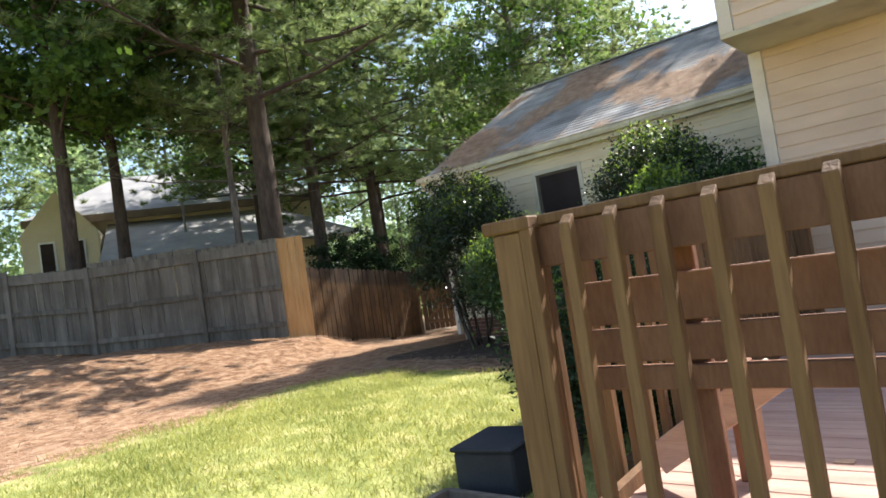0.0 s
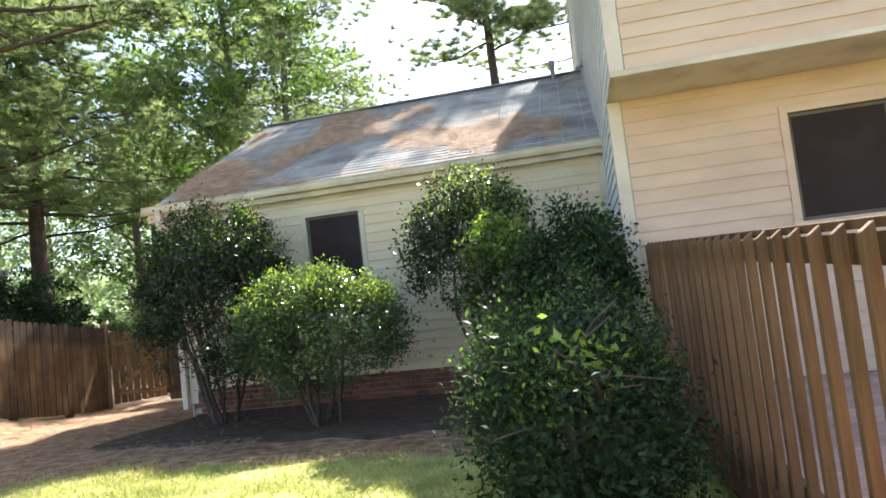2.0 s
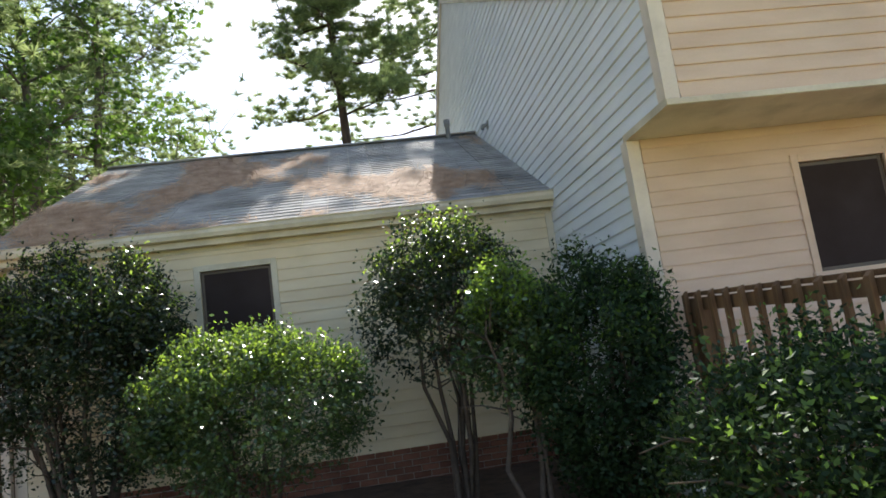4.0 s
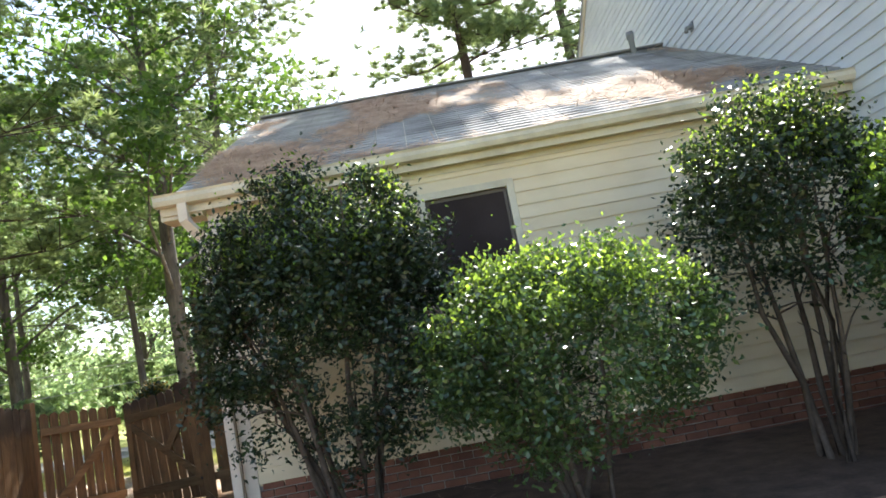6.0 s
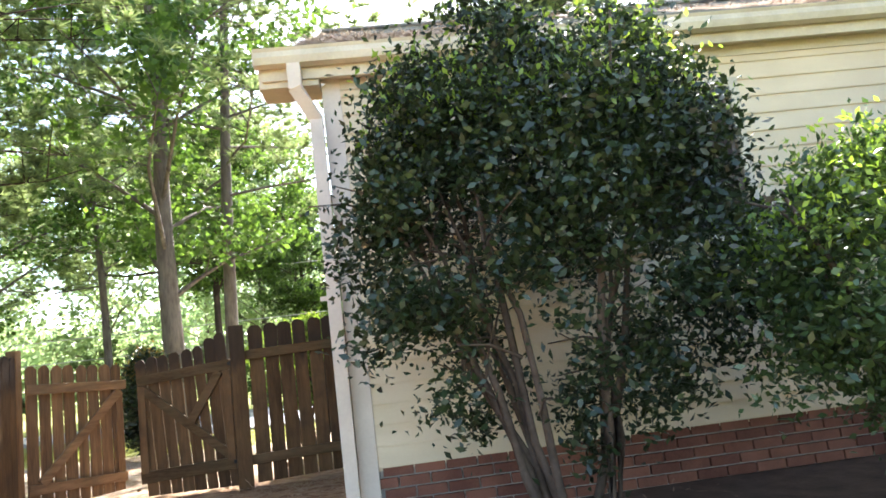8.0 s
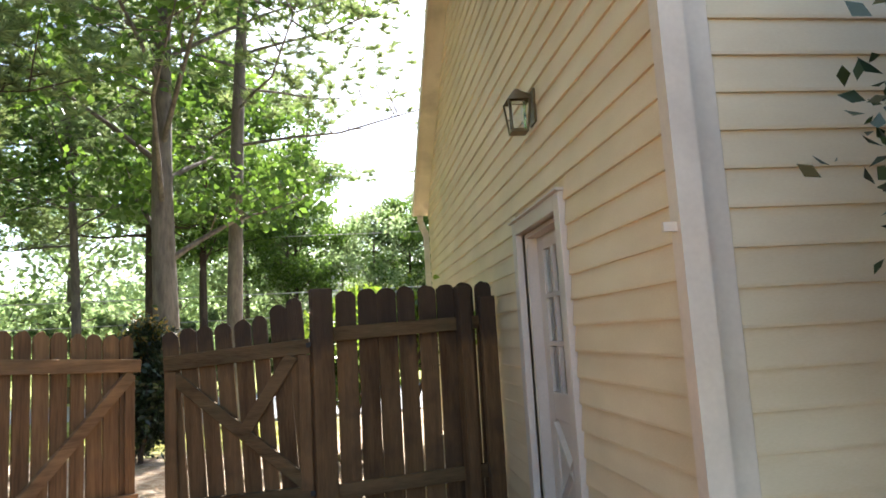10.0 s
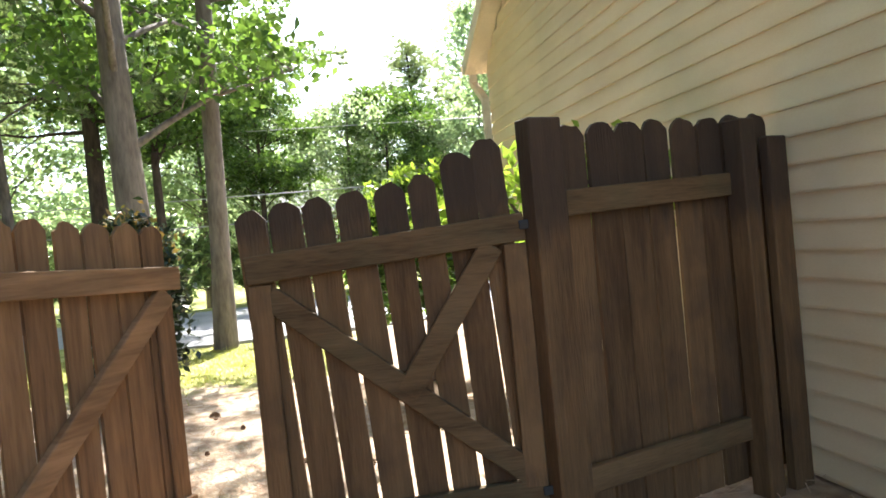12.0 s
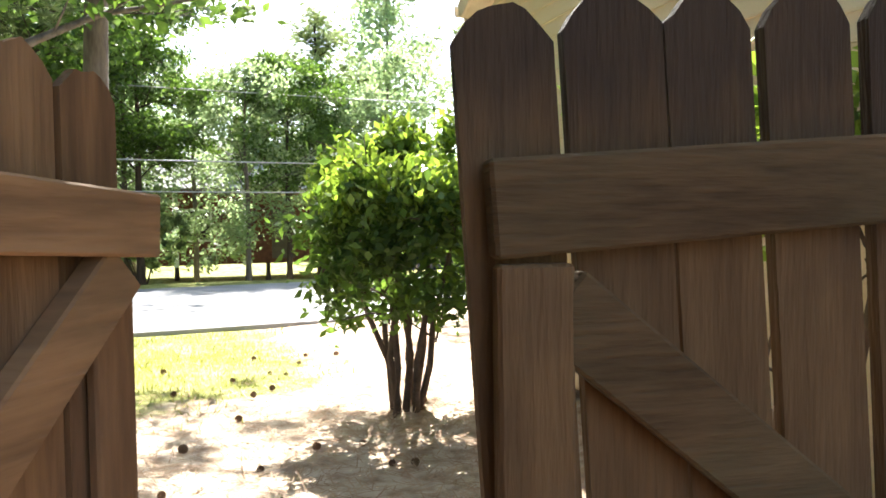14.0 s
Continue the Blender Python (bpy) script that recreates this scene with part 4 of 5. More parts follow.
run_of_pickets(op, O0, O1, 4, lambda u: 0.5, lambda u: 2.68, ORANGEWOOD, gap=0.004, seed=19, ear=0)
rail(op, O0, O1, 2.5, 2.5, 0.03, material=ORANGEWOOD)
rail(op, O0, O1, 0.8, 0.8, 0.03, material=ORANGEWOOD)

# grey stockade fence in panels
RUN = [(-11.32, 8.72), (-12.85, 7.78), (-14.25, 6.12), (-15.7, 5.1), (-17.9, 3.6), (-20.2, 2.0), (-22.5, 0.4)]
BASE = [0.6, 0.72, 0.86, 1.05, 1.1, 1.1, 1.1]
TOP = [2.72, 2.76, 2.72, 2.82, 2.85, 2.85, 2.85]
for i in range(len(RUN) - 1):
    a, b = RUN[i], RUN[i + 1]
    gp = thing("fence_panel", "weathered grey stockade fence panel, leaning a little", "fence", "grey boundary fence")
    n = int(math.hypot(b[0] - a[0], b[1] - a[1]) / 0.145)
    tb, tt = BASE[i:i + 2], TOP[i:i + 2]
    dip = (-0.03, 0.02, -0.06, 0.03, 0, 0)[i]
    run_of_pickets(gp, a, b, n, lambda u: lerp(*tb, u) + 0.02, lambda u: lerp(*tt, u) + dip, GREYWOOD, gap=0.006, off=-0.03, seed=30 + i, ear=0)
    for f in (0.14, 0.5, 0.9):
        rail(gp, a, b, lerp(tb[0], tt[0], f), lerp(tb[1], tt[1], f), 0.012, 0.1 if f < 0.8 else 0.2, 0.03, GREYWOOD)
    post(gp, b[0], b[1], tb[1] - 0.2, tt[1] - 0.06, 0.1, GREYWOOD, 30)

# ---- deck ----
DZ = 0.4
BAL0, BALP = 0.08, 0.15
P0, P1 = (-1.04, 2.22), (4.2, 2.22)
dyaw = math.atan2(P1[1] - P0[1], P1[0] - P0[0])
dk = thing("deck", "reddish-brown timber deck beside the house", "deck")
RT = 1.49
post(dk, *P0, -0.05, RT - 0.03, 0.115, RAILWOOD, math.degrees(dyaw), name="corner_post")
part("cap_rail", beam((P0[0] - 0.03, P0[1] + 0.05, RT), (P1[0], P1[1] + 0.06, RT), 0.1, 0.035), RAILWOOD, dk)
part("post_cap", soften(boxes((P0[0] - 0.09, P0[0] + 0.1, P0[1] - 0.07, P0[1] + 0.12, RT - 0.028, RT + 0.018)), 0.006), RAILWOOD, dk)
part("bottom_rail", beam((P0[0], P0[1] + 0.03, DZ + 0.02), (P1[0], P1[1] + 0.03, DZ + 0.02), 0.04, 0.09), RAILWOOD, dk)
part("top_rail", beam((P0[0], P0[1] + 0.03, RT - 0.09), (P1[0], P1[1] + 0.03, RT - 0.09), 0.04, 0.14), DECKWOOD, dk)
bal = boxes((-0.02, 0.02, -0.02, 0.02, 0, RT - DZ + 0.12))
for v in bal.verts:
    if v.co.z > 0.5 and v.co.y < 0:
        v.co.z -= 0.03
soften(bal, 0.003)
bal_me = None
s = BAL0
L = math.hypot(P1[0] - P0[0], P1[1] - P0[1])
while s < L:
    if bal_me is None:
        ob = part("baluster", bal, RAILWOOD, dk)
        bal_me = ob.data
    else:
        ob = new("baluster", bal_me)
        ob.parent = dk
    ob.matrix_local = pose(P0[0] + math.cos(dyaw) * s + math.sin(dyaw) * 0.045, P0[1] + math.sin(dyaw) * s - math.cos(dyaw) * 0.045, DZ - 0.12, 0, 0, math.degrees(dyaw))
    s += BALP
# side toward the lawn
S1 = (-1.3, 7.45)
part("cap_rail", beam((P0[0] + 0.05, P0[1] + 0.08, RT), (S1[0] + 0.05, S1[1], RT + 0.22), 0.1, 0.035), RAILWOOD, dk)
part("top_rail", beam((P0[0] + 0.03, P0[1] + 0.08, RT - 0.08), (S1[0] + 0.03, S1[1], RT + 0.14), 0.04, 0.1), RAILWOOD, dk)
part("bottom_rail", beam((P0[0] + 0.03, P0[1] + 0.08, DZ), (S1[0] + 0.03, S1[1], DZ + 0.1), 0.04, 0.1), RAILWOOD, dk)
post(dk, S1[0] + 0.05, S1[1] - 0.1, 0, RT + 0.18, 0.12, RAILWOOD, name="end_post")
n = 27
for i in range(n):
    u = (i + 0.7) / n
    ob = new("baluster", bal_me)
    ob.parent = dk
    ob.matrix_local = Matrix.Translation((lerp(P0[0], S1[0], u) - 0.035, lerp(P0[1] + 0.08, S1[1], u), DZ - 0.12)) @ pose(0, 0, 0, 0, 0, -90) @ Matrix.Diagonal((1.1, 1, 1 + 0.21 * u, 1))
part("rim_joist", beam((P0[0] - 0.02, P0[1] + 0.1, DZ - 0.13), (S1[0] - 0.02, S1[1], DZ - 0.13), 0.04, 0.24), DECKWOOD, dk)
part("rim_joist", beam((P0[0], P0[1] + 0.02, DZ - 0.13), (P1[0], P1[1] + 0.02, DZ - 0.13), 0.04, 0.24), DECKWOOD, dk)
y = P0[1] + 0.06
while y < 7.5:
    part("deck_board", soften(boxes((lerp(P0[0], S1[0], (y - P0[1]) / (S1[1] - P0[1])) + 0.05, 5.0, y, y + 0.135, DZ - 0.03, DZ)), 0.003), DECKFLOOR_SUNLIT, dk)
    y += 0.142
# broad boards along the inside of the front railing
bk = thing("bench_back", "high back of broad reddish-brown horizontal boards on the deck", "bench")
cs, sn_ = math.cos(dyaw), math.sin(dyaw)
BENCH = ((1.335, 1.475), (1.095, 1.25), (0.965, 1.08), (0.87, 0.95))
q = lambda s, o, z: (P0[0] + cs * s - sn_ * o, P0[1] + sn_ * s + cs * o, z)
for z0, z1 in BENCH:
    part("board", beam(q(0.05, 0.22, (z0 + z1) / 2), q(4.6, 0.22, (z0 + z1) / 2), 0.04, z1 - z0), DECKWOOD, bk)
for s in (0.46, 1.9, 3.4):
    part("upright", beam(q(s, 0.265, DZ), q(s, 0.265, 1.46), 0.04, 0.09, (1, 0, 0)), DECKWOOD, bk)
part("leg", beam(q(0.42, 0.75, DZ), q(0.42, 0.75, 0.86), 0.09, 0.09, (1, 0, 0)), DECKWOOD, bk)
# takes the pale floor wood to look sunlit beside the darker leg
part("brace", beam(q(0.1, 0.6, 0.5), q(0.6, 0.6, 0.84), 0.04, 0.12), DECKFLOOR_SUNLIT, bk, "diagonal brace, sunlight put into its paler wood colour")
dl = thing("dry_leaf", "dry brown leaf lying on the deck boards", "leaf")
part("blade", boxes((-0.4, -0.33, 3.2, 3.25, DZ + 0.002, DZ + 0.006)), NEEDLE, dl)

# box and planter beside the deck
bx = thing("utility_box", "dark grey metal utility box standing on the lawn", "box")
bxm = boxes((-0.2, 0.2, -0.24, 0.24, 0, 0.32))
ob = part("body", soften(bxm, 0.015), DARKPLASTIC, bx)
lid = part("lid", soften(boxes((-0.215, 0.215, -0.255, 0.255, 0.322, 0.35)), 0.01), DARKPLASTIC, bx)
bx.matrix_world = pose(-2.3, 3.58, -0.02, 0, 0, 8)
pl = thing("planter_frame", "low weathered timber bed edging filled with bark", "planter")
part("plank", beam((-2.48, 2.5, 0.06), (-2.44, 3.2, 0.06), 0.04, 0.14), GREYWOOD, pl)
part("plank", beam((-2.44, 3.2, 0.06), (-1.2, 3.14, 0.06), 0.04, 0.14), GREYWOOD, pl)
part("bark_fill", boxes((-2.4, -1.15, 2.45, 3.1, -0.02, 0.07)), NEEDLE, pl)
eg = thing("timber_edging", "dark timber edging along the foot of the deck", "edging")
part("timber", beam((-1.62, 3.9, 0.06), (-1.66, 7.3, 0.1), 0.12, 0.14), CEDAR, eg)

# ---- shrubs ----
def shrub(name, label, centre, half, z0, z1, n, leaf, material, seed, stems=6, hollow=0.55, lower=0.0, tips=None, share=13):
    """A shrub with stems from the ground and a ragged shell of leaves; lower thins the leaves below that share of the crown."""
    rng = np.random.default_rng(seed)
    gz = ground_z(*centre)
    t = thing(name, label, "shrub")
    for i in range(stems):
        bm = bmesh.new()
        a = rng.uniform(0, 2 * math.pi)
        r = rng.uniform(0.35, 0.85)
        p = Vector((centre[0] + 0.12 * math.cos(a), centre[1] + 0.12 * math.sin(a), gz - 0.03))
        e = Vector((centre[0] + half[0] * r * math.cos(a), centre[1] + half[1] * r * math.sin(a), lerp(z0, z1, rng.uniform(0.6, 0.9))))
        pts = [p.lerp(e, u) + Vector((rng.normal() * 0.04, rng.normal() * 0.04, 0)) + Vector((0, 0, 0.12 * math.sin(u * math.pi))) for u in np.linspace(0, 1, 6)]
        tube(bm, pts, [0.028, 0.024, 0.02, 0.016, 0.011, 0.006], 6)
        for k in range(5):
            u = rng.uniform(0.35, 0.95)
            s = p.lerp(e, u)
            o = Vector(unit(rng, 1)[0]) * 0.4
            o.z = abs(o.z) * 0.8
            tube(bm, [s, s + o * 0.5 + Vector((0, 0, 0.03)), s + o], [0.009, 0.006, 0.003], 4)
        part("stem", bm, TWIG, t)
    # clumps give the uneven outline
    nc = max(30, n // 65)
    d = unit(rng, nc)
    rr = rng.uniform(hollow, 1.0, nc) ** 0.7
    cz, hz = (z0 + z1) / 2, (z1 - z0) / 2
    cc = np.stack([centre[0] + d[:, 0] * half[0] * rr, centre[1] + d[:, 1] * half[1] * rr, cz + d[:, 2] * hz * rr], 1)
    if lower:
        h = (cc[:, 2] - z0) / (z1 - z0)
        keep = rng.uniform(0.04, 1.0, nc) < np.clip(h / lower, 0, 1) ** 1.3
        cc = cc[keep]
    pick = rng.integers(0, len(cc), n)
    off = rng.normal(size=(n, 3)) * np.array([0.082, 0.082, 0.072]) * (0.7 + 0.6 * rng.random((n, 1)))
    v, f = leaves(rng, cc[pick] + off, leaf, 0.5)
    tagged(mesh_np("foliage", v, f, material, t), kind="stuff")
    # fresh tips on the top clumps, their bright colour doubling as a sunlit rim
    if tips:
        m = n // share
        top = np.argsort(-cc[:, 2])[: max(6, len(cc) * (1 if share > 12 else 2) // 5)]
        pk = top[rng.integers(0, len(top), m)]
        v, f = leaves(rng, cc[pk] + rng.normal(size=(m, 3)) * 0.075 + np.array([0, 0, 0.04]), leaf * 0.85, 0.5, up=0.8)
        tagged(mesh_np("sunlit_new_growth", v, f, tips, t, "fresh leaf tips that also paint sunlight on the crown top"), kind="stuff")
    return t


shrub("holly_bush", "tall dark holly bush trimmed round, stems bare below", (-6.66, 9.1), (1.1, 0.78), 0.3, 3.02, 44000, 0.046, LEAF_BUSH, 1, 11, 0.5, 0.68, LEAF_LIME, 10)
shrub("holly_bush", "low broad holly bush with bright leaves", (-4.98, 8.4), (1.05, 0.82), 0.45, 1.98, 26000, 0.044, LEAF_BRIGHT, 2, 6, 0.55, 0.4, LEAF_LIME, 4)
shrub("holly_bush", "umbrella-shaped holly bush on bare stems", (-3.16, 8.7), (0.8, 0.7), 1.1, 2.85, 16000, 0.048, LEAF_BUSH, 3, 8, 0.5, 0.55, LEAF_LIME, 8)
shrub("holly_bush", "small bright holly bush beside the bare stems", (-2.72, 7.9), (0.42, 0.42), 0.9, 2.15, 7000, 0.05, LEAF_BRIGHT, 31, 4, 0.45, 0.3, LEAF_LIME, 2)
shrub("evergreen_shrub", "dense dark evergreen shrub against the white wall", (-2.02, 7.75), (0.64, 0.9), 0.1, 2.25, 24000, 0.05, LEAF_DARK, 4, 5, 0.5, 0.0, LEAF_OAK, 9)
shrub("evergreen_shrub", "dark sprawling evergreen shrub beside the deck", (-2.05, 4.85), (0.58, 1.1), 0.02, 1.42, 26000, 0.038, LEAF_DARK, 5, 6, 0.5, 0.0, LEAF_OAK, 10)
shrub("small_shrub", "lime-green sprig growing out of the dark shrub", (-2.0, 4.15), (0.16, 0.12), 1.02, 1.25, 90, 0.06, LEAF_LIME, 6, 2, 0.2)
shrub("front_bush", "round leafy bush in the front yard, sunlight put into its lime-green top", (-8.95, 17.05), (0.78, 0.75), 0.3, 1.95, 6500, 0.085, LEAF_OAK, 7, 9, 0.5, 0.3, LEAF_LIME, 1)
shrub("red_tip_bush", "bushy shrub with reddish leaf tips beyond the gate", (-11.6, 17.1), (0.42, 0.45), 0.1, 1.75, 8000, 0.08, LEAF_BUSH, 8, 5, 0.4, 0, LEAF_RED)
shrub("vine_clump", "lime-green vine leaves sprouting behind the fence", (-8.6, 14.1), (0.75, 0.3), 1.1, 1.72, 1200, 0.09, LEAF_LIME, 9, 4, 0.3)
shrub("dark_undergrowth", "dark shrub leaning over the back fence", (-12.9, 12.3), (0.9, 1.7), 0.5, 3.0, 12000, 0.09, LEAF_DARK, 10, 7, 0.4)

for i, (x, y, hx, h) in enumerate(((-19, 33.5, 2.2, 3.2), (-14.5, 34.5, 2.0, 2.6), (-11.2, 35, 1.6, 2.2), (-4.2, 34.5, 2.2, 3.0), (0.5, 35, 2.4, 3.4), (-24, 32, 2.4, 3.4), (-17.5, 21.5, 1.6, 2.0), (-21.5, 23.5, 2.2, 3.0))):
    shrub("roadside_shrub", "wild green shrub at the edge of the woods", (x, y), (hx, hx * 0.7), 0.0, h, 5000, 0.2, LEAF_HAZY, 50 + i, 4, 0.3)

# ---- trees ----
def tree(name, label, seed, height, r0, crown_from, spread, limbs, clumps, per, leaf, leafmat, bark, pine=False, lean=(0, 0), aspect=0.6, sigma=0.32):
    rng = np.random.default_rng(seed)
    t = thing(name, label, "tree")
    bm = bmesh.new()
    k = 12
    ph = rng.uniform(0, 6)
    axis_pts = [Vector((lean[0] * (i / k) + 0.1 * math.sin(ph + i * 0.8) * i / k, lean[1] * (i / k) + 0.1 * math.cos(ph + i * 0.7) * i / k, height * i / k - 0.15)) for i in range(k + 1)]
    rad = [r0 * (1.25 if i == 0 else 1) * (1 - 0.85 * i / k) + 0.01 for i in range(k + 1)]
    tube(bm, axis_pts, rad, 12)
    part("trunk", bm, bark, t)
    ends = []
    for i in range(limbs):
        lb = bmesh.new()
        u = crown_from + (0.97 - crown_from) * (i + rng.uniform(0, 0.8)) / limbs
        p = axis_pts[int(u * k)].lerp(axis_pts[min(k, int(u * k) + 1)], u * k % 1)
        a = i * 2.4 + rng.uniform(-0.5, 0.5)
        shape = (1 - 0.75 * (u - crown_from) / (1 - crown_from)) if pine else math.sin(math.pi * (0.22 + 0.7 * (u - crown_from) / (1 - crown_from)))
        L = spread * max(0.25, shape) * rng.uniform(0.75, 1.15)
        rise = rng.uniform(-0.1, 0.25) if pine else rng.uniform(0.15, 0.7)
        e = p + Vector((math.cos(a) * L, math.sin(a) * L, L * rise))
        mid = p.lerp(e, 0.5) + Vector((rng.normal() * 0.12, rng.normal() * 0.12, 0.08 * L * (1 if not pine else -0.5)))
        r = r0 * 0.32 * (1 - u * 0.6)
        tube(lb, [p, p.lerp(mid, 0.5) + Vector((0, 0, 0.03)), mid, mid.lerp(e, 0.6), e], [r, r * 0.75, r * 0.55, r * 0.35, 0.008], 5)
        for j in range(clumps):
            f = 1 - 0.75 * rng.uniform(0, 1) ** 1.5
            base = (p.lerp(mid, f * 2) if f < 0.5 else mid.lerp(e, f * 2 - 1))
            off = Vector(rng.normal(size=3)) * L * 0.2
            off.z = abs(off.z) * 0.6 + 0.05
            c = base + off
            tube(lb, [base, base.lerp(c, 0.6) + Vector((0, 0, 0.03)), c], [0.018, 0.01, 0.004], 3)
            ends.append(c)
        part("limb", lb, bark, t)
    ends = np.array([tuple(e) for e in ends])
    n = len(ends) * per
    c = np.repeat(ends, per, 0)
    if pine:
        # tufts of needles round each twig end
        tuft = np.repeat(ends, 6, 0) + rng.normal(size=(len(ends) * 6, 3)) * np.array([sigma, sigma, sigma * 0.55])
        m = per // 6
        c = np.repeat(tuft, m, 0)
        n = len(c)
        d = unit(rng, n)
        d[:, 2] = d[:, 2] * 0.6 + 0.25
        s = np.cross(d, unit(rng, n))
        s /= np.linalg.norm(s, axis=1, keepdims=True) + 1e-9
        Ls = leaf * rng.uniform(0.7, 1.2, (n, 1))
        v = np.stack([c + s * 0.016, c - s * 0.016, c + d * Ls], 1).reshape(-1, 3)
        i = np.arange(n)[:, None] * 3
        mesh_np("crown", v, np.concatenate([i, i + 1, i + 2], 1), leafmat, t)
    else:
        c = c + rng.normal(size=(n, 3)) * np.array([sigma, sigma, sigma * 0.7])
        v, f = leaves(rng, c, leaf, aspect)
        mesh_np("crown", v, f, leafmat, t)
    return t


def put(ob, x, y, yaw=0.0, dz=0.0):
    ob.matrix_basis = pose(x, y, ground_z(x, y) + dz, 0, 0, yaw)
    return ob


def again(ob, x, y, yaw, s=1.0):
    c = copy_thing(ob, pose(x, y, ground_z(x, y) - 0.05, 0, 0, yaw))
    c.scale = (s, s, s)
    return c


pine_a = put(tree("pine_tree", "tall pine with a bare dark trunk and drooping needle boughs", 21, 18, 0.27, 0.3, 5.4, 32, 12, 300, 0.26, LEAF_PINE, BARK, True, sigma=0.34), -12.3, 9.4)
pine_b = put(tree("pine_tree", "slim pine with long bare branches over the gate", 22, 19, 0.16, 0.3, 5.0, 32, 10, 200, 0.26, LEAF_PINE, BARK_GREY, True, (0.7, 0.1), sigma=0.36), -11.42, 21.9)
pine_c = put(tree("pine_tree", "tall pine with a high dense crown behind the wing", 27, 19, 0.2, 0.47, 2.0, 30, 12, 300, 0.26, LEAF_PINE, BARK, True, sigma=0.28), -3.9, 21.4)
oak_a = put(tree("broadleaf_tree", "leafy broadleaf tree with dense dark green crown", 23, 13, 0.18, 0.36, 3.9, 24, 10, 95, 0.19, LEAF_OAK, BARK), -17.0, 8.2)
oak_b = put(tree("broadleaf_tree", "grey-trunked broadleaf tree behind the gate", 24, 14, 0.25, 0.22, 4.0, 22, 8, 60, 0.19, LEAF_OAK, BARK_GREY, False, (-0.3, 0.2)), -12.35, 21.0)
# woodland trees carry the haze in their leaf colour
far_a = put(tree("woodland_tree", "tall hazy green woodland tree", 25, 13, 0.18, 0.12, 3.8, 24, 6, 44, 0.27, LEAF_HAZY, BARK_GREY, sigma=0.45), -20, 36)
far_b = put(tree("woodland_tree", "slender hazy green woodland tree", 26, 15, 0.18, 0.2, 3.2, 24, 6, 44, 0.27, LEAF_HAZY, BARK_GREY, sigma=0.45), -14, 40)
PLACES = {
    "pine": [(0.6, 27.5, 80, 1.15), (-15.5, 31, 150, 1.0), (-15.6, 13.5, 75, 0.85), (-19.5, 20, 10, 0.9), (-5.0, 38, 100, 0.6), (-25, 5, 300, 1.0), (-16.2, 16.6, 200, 0.85)],
    "slim": [(-16.8, 28.5, 190, 0.85), (-14.0, 9.6, 120, 0.65), (-22, 30, 120, 0.85)],
    "oak": [(-15.6, 6.4, 15, 1.0), (-18.6, 13.6, 215, 1.0), (-21.5, 4.0, 180, 0.9), (-11.2, 34, 60, 0.66), (-6.8, 34.5, 200, 0.55), (-13.8, 30.5, 130, 0.85)],
    "oakb": [(-19.5, 25.5, 100, 0.9), (-22.5, 17, 310, 0.9)],
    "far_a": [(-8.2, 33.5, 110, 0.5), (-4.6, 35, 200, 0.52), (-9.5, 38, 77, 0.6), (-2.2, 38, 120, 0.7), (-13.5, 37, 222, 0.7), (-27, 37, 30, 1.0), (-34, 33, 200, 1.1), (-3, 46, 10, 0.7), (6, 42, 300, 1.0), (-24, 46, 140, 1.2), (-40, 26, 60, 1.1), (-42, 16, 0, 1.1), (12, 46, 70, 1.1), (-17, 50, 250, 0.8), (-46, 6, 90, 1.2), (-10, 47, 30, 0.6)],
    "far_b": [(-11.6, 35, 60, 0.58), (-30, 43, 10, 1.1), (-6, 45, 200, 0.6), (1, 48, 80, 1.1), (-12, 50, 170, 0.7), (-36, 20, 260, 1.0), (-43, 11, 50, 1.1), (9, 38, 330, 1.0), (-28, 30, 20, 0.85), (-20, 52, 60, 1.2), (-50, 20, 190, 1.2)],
}
for key, src in (("pine", pine_a), ("slim", pine_b), ("oak", oak_a), ("oakb", oak_b), ("far_a", far_a), ("far_b", far_b)):
    for x, y, yaw, s in PLACES[key]:
        again(src, x, y, yaw, s)

# ---- far woods ----
rngw = np.random.default_rng(91)
cl = []
for i in range(1500):
    a = radians(rngw.uniform(-75, 115))
    d = rngw.uniform(56, 78)
    top = 7 + 3 * noise.noise((a * 9, 0.3, 0)) + 2 * noise.noise((a * 31, 1.3, 0))
    cl.append((-8 - math.sin(a) * d, 6 + math.cos(a) * d, max(0.4, top * rngw.uniform(0.02, 1.0) ** 0.8)))
cl = np.array(cl)
c = np.repeat(cl, 36, 0) + rngw.normal(size=(len(cl) * 36, 3)) * np.array([1.1, 1.1, 0.8])
v, f = leaves(rngw, c, 0.75, 0.6)
# no mist here: the haze is only the pale leaf colour
tagged(mesh_np("far_woods", v, f, LEAF_HAZY), "hazy green wall of distant woods", "woods", kind="stuff")

# ---- street side ----
fh = thing("brick_house", "brick house with a white porch across the street", "house")
FX, FY = -5.6, 43
part("wall", boxes((FX - 6, FX + 6, FY, FY + 6, -0.3, 3.0)), BRICK, fh)
rf = bmesh.new()
v = [rf.verts.new(p) for p in ((FX - 6.5, FY - 1.6, 2.9), (FX + 6.5, FY - 1.6, 2.9), (FX + 6.5, FY + 7, 2.9), (FX - 6.5, FY + 7, 2.9), (FX - 6.5, FY + 2.7, 5.4), (FX + 6.5, FY + 2.7, 5.4))]
for f in ((0, 1, 5, 4), (2, 3, 4, 5), (0, 4, 3), (1, 2, 5), (3, 2, 1, 0)):
    rf.faces.new([v[i] for i in f])
part("roof", rf, FARROOF, fh)
